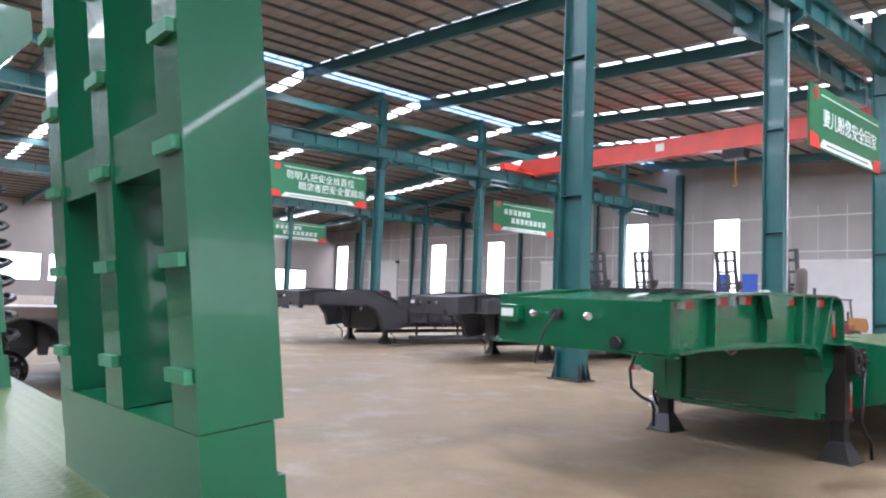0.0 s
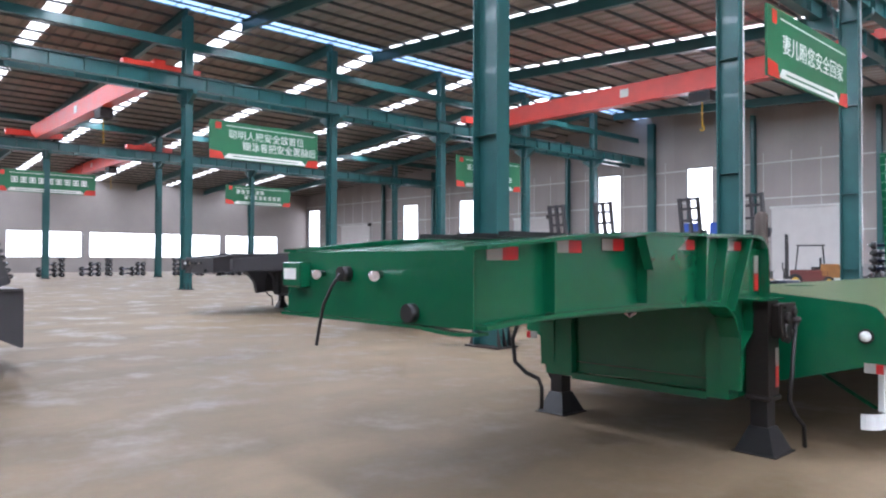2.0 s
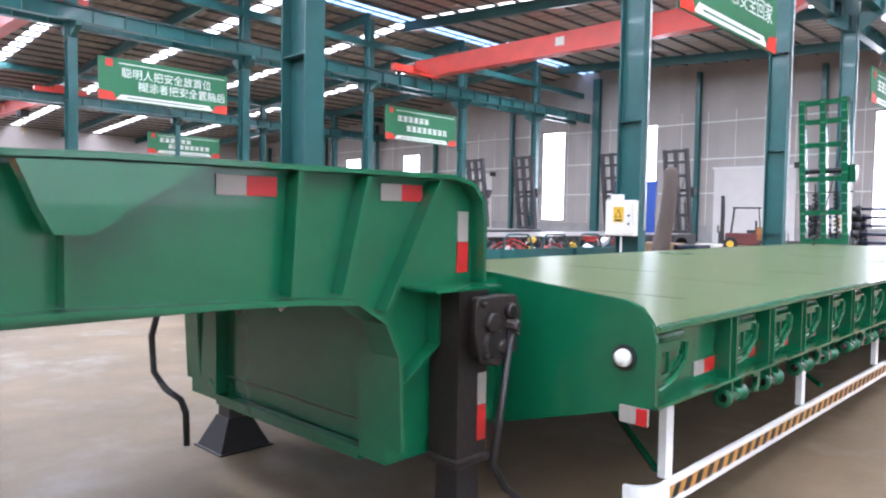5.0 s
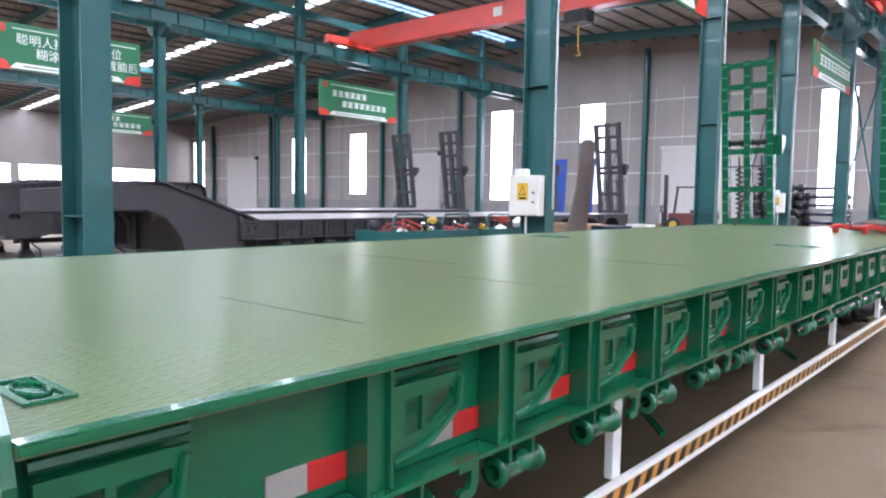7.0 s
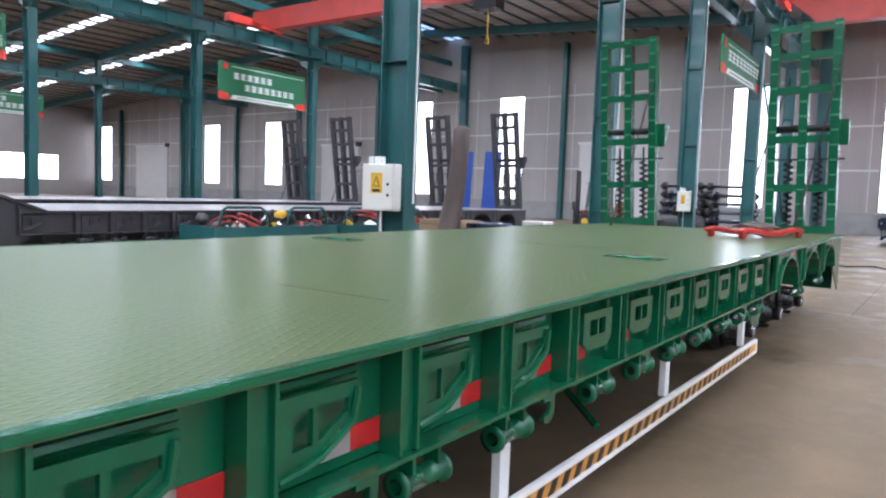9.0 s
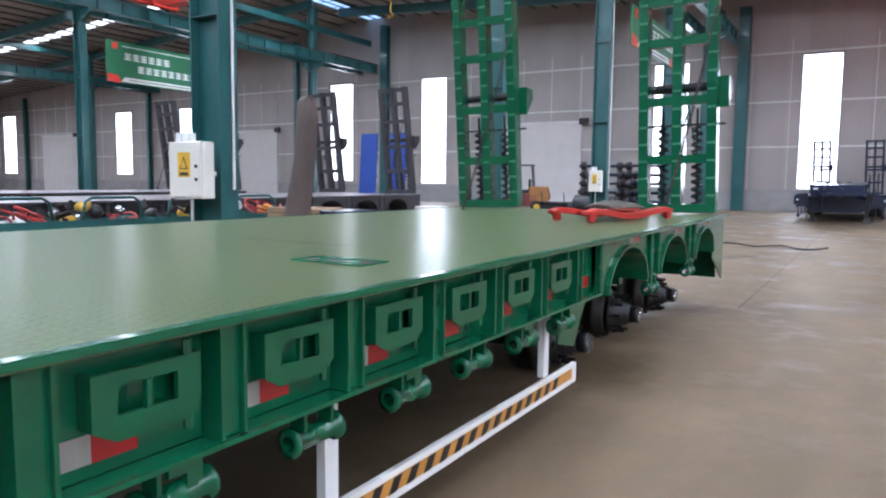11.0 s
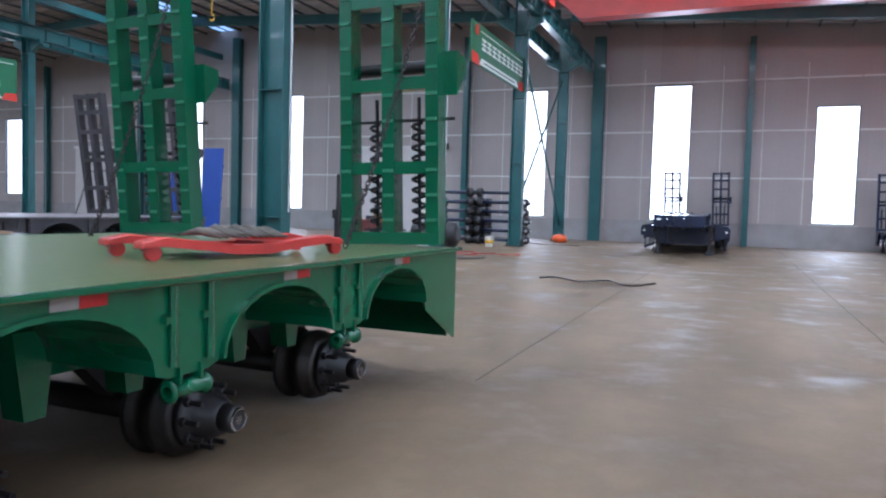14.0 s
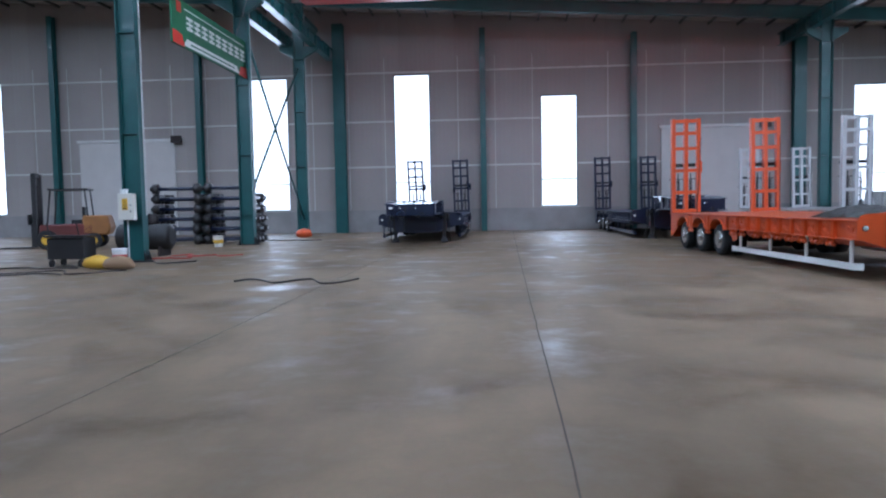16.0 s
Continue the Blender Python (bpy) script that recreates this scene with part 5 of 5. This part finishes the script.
def parts_bin(m):
    """A teal steel tub on legs with a loose heap in it."""
    b = thing("parts_bin", "teal steel parts bin on legs", "parts bin", m=m)
    for x in (-0.45, 0.43):
        part("side_panel", bm_box(x, x + 0.02, -1.3, 1.3, 0.35, 0.85), TEAL, b)
    for y in (-1.32, 1.30):
        part("end_panel", bm_box(-0.45, 0.45, y, y + 0.02, 0.35, 0.85), TEAL, b)
    part("bottom", bm_box(-0.43, 0.43, -1.3, 1.3, 0.36, 0.38), TEAL, b)
    for x in (-0.42, 0.42):
        for y in (-1.2, 1.2):
            part("leg", bm_box(x - 0.03, x + 0.03, y - 0.03, y + 0.03, 0, 0.349), TEAL, b)
    bm = bmesh.new()
    for y0 in (-1.25, 0.1):
        tube(bm, ((0.46, y0, 0.85), (0.46, y0 + 0.05, 1.1), (0.46, y0 + 0.15, 1.16), (0.46, y0 + 0.8, 1.16), (0.46, y0 + 0.9, 1.1), (0.46, y0 + 0.95, 0.85)), 0.022, 7)
    part("hand_rail", bm, TEAL, b)
    return b


parts_bin(pose(-8.35, 9.9, 0))
parts_bin(pose(-8.3, 12.6, 0))
heap = random.Random(11)
HEAP_KIND = (("air_hose", RED_PAINT, "coiled red air hose heaped in the bin", "hose"), ("carton", WHITE, "small white carton in the parts bin", "carton"),
             ("bracket", RUST, "rusty steel bracket in the parts bin", "bracket"), ("cloth_bundle", YELLOW, "crumpled yellow cloth bundle in the bin", "cloth"),
             ("valve", CHROME, "small metal valve in the parts bin", "valve"), ("brake_chamber", BLACK, "black brake chamber in the parts bin", "brake chamber"))
for i in range(46):
    nm, mat, lab, cat = HEAP_KIND[(0, 2, 1, 5, 2, 4, 3, 0, 5, 2)[i % 10]]
    y = heap.uniform(-1.1, 1.1) + (9.9 if i % 3 else 12.6)
    x, z = -8.35 + heap.uniform(-0.3, 0.32), 0.62 + 0.36 * heap.random()
    bm = bmesh.new()
    if nm == "air_hose":
        r = heap.uniform(0.12, 0.22)
        tube(bm, [((r + 0.01 * k / 3) * math.cos(k * 0.5), (r + 0.01 * k / 3) * math.sin(k * 0.5), 0.006 * k) for k in range(26)], 0.016, 6)
    elif nm == "brake_chamber":
        tube(bm, ((0, 0, -0.1), (0, 0, -0.05), (0, 0, 0.05), (0, 0, 0.1)), [0.05, 0.1, 0.1, 0.04], 12)
    elif nm == "valve":
        tube(bm, ((0, 0, -0.06), (0, 0, 0.06)), 0.04, 8)
        tube(bm, ((-0.08, 0, 0), (0.08, 0, 0)), 0.025, 8)
    elif nm == "cloth_bundle":
        tube(bm, ((-0.12, 0, 0), (-0.05, 0.04, 0.05), (0.06, -0.03, 0.04), (0.13, 0.02, 0)), [0.04, 0.085, 0.075, 0.03], 8)
    elif nm == "carton":
        box(bm, -0.13, 0.13, -0.08, 0.08, -0.06, 0.06)
    else:
        box(bm, -0.16, 0.16, -0.04, 0.04, -0.012, 0.012)
        box(bm, -0.16, -0.136, -0.04, 0.04, 0.012, 0.14)
    ob = new(nm, mesh_of(nm, bm, mat))
    ob.matrix_basis = pose(x, y, z, heap.uniform(-40, 40), heap.uniform(-40, 40), heap.uniform(0, 180))
    tagged(ob, lab, cat, "bin contents")
bm = bmesh.new()
for k in range(2):
    box(bm, -8.77, -7.93, 8.62 + 2.7 * k, 11.18 + 2.7 * k, 0.382, 0.66)
tagged(new("scrap_fill", mesh_of("scrap_fill", bm, RUST)), "dark heap of small steel scrap filling the bins", "scrap", "", "stuff")

# brown upright tube and boxes beside the column
bm = bmesh.new()
tube(bm, ((-6.62, 12.75, 0.0), (-6.58, 12.78, 0.5), (-6.5, 12.82, 1.1), (-6.42, 12.86, 1.7), (-6.38, 12.88, 2.3), (-6.37, 12.88, 2.68), (-6.37, 12.88, 2.76)), [0.26, 0.24, 0.20, 0.175, 0.165, 0.155, 0.09], 14)
tagged(new("dust_sleeve", mesh_of("dust_sleeve", bm, BROWN)), "tall brown flexible dust sleeve standing upright", "sleeve")
for x, y, z, w, d, h, mat, lab in ((-6.9, 13.4, 0, 0.5, 0.4, 0.98, CARD, "tall brown cardboard box standing on the floor"), (-6.3, 13.6, 0, 0.45, 0.4, 0.95, NAVY, "dark blue steel box beside cardboard"),
                                   (-7.6, 17.0, 0, 1.2, 0.6, 0.75, WHITE, "long white packing crate on the floor"), (-8.6, 20.2, 0, 0.35, 0.3, 0.8, DIAL, "small cream cabinet on the floor")):
    bm = bmesh.new()
    box(bm, -w, w, -d, d, 0, h)
    bmesh.ops.bevel(bm, geom=bm.edges[:], offset=0.012, segments=1, affect="EDGES")
    b = thing("storage_box", lab, "box", m=pose(x, y, z))
    part("carcass", bm, mat, b)
    part("lid_seam", bm_box(-w - 0.002, w + 0.002, -d - 0.002, d + 0.002, h - 0.09, h - 0.082), BLACK, b)
for x in (-15.9, -14.5):
    b = thing("ramp_panel", "blue steel ramp panel standing upright", "ramp panel", "blue ramp panels", m=pose(x, 26.9, 0, -4))
    part("sheet", bm_box(-0.4, 0.4, -0.03, 0.03, 0.02, 3.35), BLUE, b)
    for z in (0.5, 1.6, 2.7):
        part("stiffener", bm_box(-0.38, 0.38, 0.032, 0.1, z, z + 0.1), BLUE, b)

# brace between two columns
for (ya, za), (yb, zb) in (((37.4, 8.6), (45.5, 0.9)), ((45.5, 8.6), (37.4, 1.6))):
    bm = bmesh.new()
    tube(bm, ((LINE_A + (0.06 if za > zb and ya < yb else -0.06), ya, za), (LINE_A + (0.06 if za > zb and ya < yb else -0.06), yb, zb)), 0.055, 8)
    setting("cross_brace", bm, TEAL, "teal round cross brace between columns", "brace")


def bucket(x, y, mat, label):
    bm = bmesh.new()
    tube(bm, ((x, y, 0), (x, y, 0.02), (x, y, 0.42), (x, y, 0.44)), [0.15, 0.16, 0.2, 0.205], 16)
    b = tagged(new("bucket", mesh_of("bucket", bm, mat)), label, "bucket")
    bm = bmesh.new()
    tube(bm, [(x + 0.2 * math.cos(a), y, 0.4 - 0.14 * math.sin(a)) for a in [k * math.pi / 8 for k in range(9)]], 0.006, 5)
    part("bail", bm, CHROME, b)
    part("band", (lambda q: (tube(q, ((x, y, 0.14), (x, y, 0.28)), [0.178, 0.192], 16), q)[1])(bmesh.new()), RED_PAINT if mat is WHITE else YELLOW, b)


bucket(-6.75, 27.5, WHITE, "white plastic bucket with a red band by the column")
bucket(-7.4, 35.9, DIAL, "cream plastic bucket by the column foot")


def sack(x, y, mat, label, r=0.28):
    bm = bmesh.new()
    tube(bm, ((x - 0.4, y, 0.1), (x - 0.28, y + 0.03, 0.16), (x, y, 0.2), (x + 0.25, y - 0.04, 0.17), (x + 0.4, y, 0.08)), [0.05, r * 0.55, r * 0.7, r * 0.6, 0.05], 10)
    for v in bm.verts:
        v.co.z = max(0.0, v.co.z * 0.9 + 0.02 * noise.noise(v.co * 6))
    tagged(new("sack", mesh_of("sack", bm, mat)), label, "sack")


sack(-6.6, 26.2, YELLOW, "slumped yellow sack on the floor")
sack(-5.9, 25.9, CARD, "slumped brown sack on the floor")
sack(-6.3, 44.2, ORANGE, "orange tarpaulin bundle at the column foot", 0.45)

def tarpaulin(m, a, b, h):
    """A crumpled tarpaulin heap with folds."""
    bm = bmesh.new()
    n = 16
    grid = []
    for i in range(n + 1):
        row = []
        for j in range(n + 1):
            u, v = 2 * i / n - 1, 2 * j / n - 1
            lift = max(0.0, 1 - u * u) * max(0.0, 1 - v * v)
            fold = 0.25 * noise.noise((u * 3.1, v * 3.7, 2.0)) + 0.12 * noise.noise((u * 8, v * 7, 5.0))
            row.append(bm.verts.new((a * u * (1 + 0.12 * noise.noise((v * 3, 1, 0))), b * v, max(0.004, h * lift ** 0.6 * (0.85 + fold)))))
        grid.append(row)
    for i in range(n):
        for j in range(n):
            bm.faces.new((grid[i][j], grid[i + 1][j], grid[i + 1][j + 1], grid[i][j + 1]))
    rim = grid[0][:] + [r[n] for r in grid[1:]] + grid[n][n - 1::-1] + [grid[i][0] for i in range(n - 1, 0, -1)]
    bm.faces.new(rim[::-1])
    ob = new("tarpaulin", mesh_of("tarpaulin", bm, TARP))
    ob.matrix_basis = m
    tagged(ob, "crumpled dark tarpaulin heaped on the orange trailer deck", "tarpaulin")


tarpaulin(pose(10.6, 23.9, 1.052, 0, 0, 12), 0.8, 0.55, 0.27)

c = thing("welding_cart", "dark welding cart with a tray and small wheels", "cart", m=pose(-7.9, 27.2, 0))
part("cabinet", bm_box(-0.5, 0.5, -0.3, 0.3, 0.2, 0.75), BLACK, c, bevel=0.02)
part("tray", bm_box(-0.55, 0.55, -0.35, 0.35, 0.77, 0.82), RUST, c)
for x in (-0.4, 0.4):
    for y in (-0.25, 0.25):
        bm = bmesh.new()
        tube(bm, ((x - 0.03, y, 0.1), (x + 0.03, y, 0.1)), 0.1, 12)
        part("wheel", bm, RUBBER, c)
    bm = bmesh.new()
    tube(bm, ((x, -0.3, 0.82), (x, -0.4, 1.15)), 0.018, 6)
    part("handle_post", bm, RUST, c)
c = thing("compressor", "dark round compressor tank on a frame", "compressor", m=pose(-7.9, 31.2, 0))
bm = bmesh.new()
tube(bm, ((-0.9, 0, 0.6), (-0.8, 0, 0.6), (0.8, 0, 0.6), (0.9, 0, 0.6)), [0.25, 0.42, 0.42, 0.25], 18)
part("tank", bm, BLACK, c)
for x in (-0.6, 0.6):
    part("skid", bm_box(x - 0.05, x + 0.05, -0.35, 0.35, 0, 0.3), RUST, c)
part("motor", bm_box(-0.3, 0.3, -0.2, 0.2, 1.0, 1.35), RUST, c, bevel=0.04)

hoses = random.Random(7)
for i, (x, y, L, mat) in enumerate(((-8.5, 24.5, 4.0, BLACK), (-9.5, 22.5, 4.5, BLACK), (-10.5, 25.5, 3.5, BLACK), (-0.6, 22.7, 2.4, BLACK), (-7.0, 29.6, 2.6, RED_PAINT), (-9.0, 20.8, 3.0, BLACK), (-9.8, 23.4, 5.0, BLACK), (-7.6, 25.2, 4.2, RUST), (-8.9, 26.3, 3.4, BLACK), (-6.6, 28.0, 3.2, BLACK), (-11.2, 24.1, 4.4, RUST), (-5.7, 30.6, 2.2, RED_PAINT), (-6.0, 40.5, 3.0, RUST))):
    pts = []
    for k in range(34):
        f = k / 33
        pts.append((x + L * (f - 0.5) + 0.25 * noise.noise((f * 4 + i * 3, 1, 0)), y + 0.75 * noise.noise((f * 3 + i * 5, 7, 2)) + (0.3 * math.sin(f * 14) if i % 2 else 0), 0.018))
    bm = bmesh.new()
    tube(bm, pts, 0.018, 6)
    tagged(new("floor_hose", mesh_of("floor_hose", bm, mat)), "loose hose winding across the concrete floor", "hose", "floor hoses")

# open steel trestle near the first column
tr = thing("steel_trestle", "brown rusty square steel frame standing on the floor", "trestle", m=pose(-4.42, -5.8, 0))
for y in (-1.6, -0.09):
    part("post", bm_box(-0.05, 0.05, y, y + 0.09, 0.09, 1.19), BROWN, tr)
part("top_bar", bm_box(-0.05, 0.05, -1.6, 0.0, 1.192, 1.28), BROWN, tr)
part("bottom_bar", bm_box(-0.05, 0.05, -1.6, 0.0, 0.0, 0.088), BROWN, tr)
for y in (-1.56, -0.05):
    part("foot", bm_box(-0.3, -0.052, y - 0.04, y + 0.04, 0.0, 0.06), BROWN, tr)
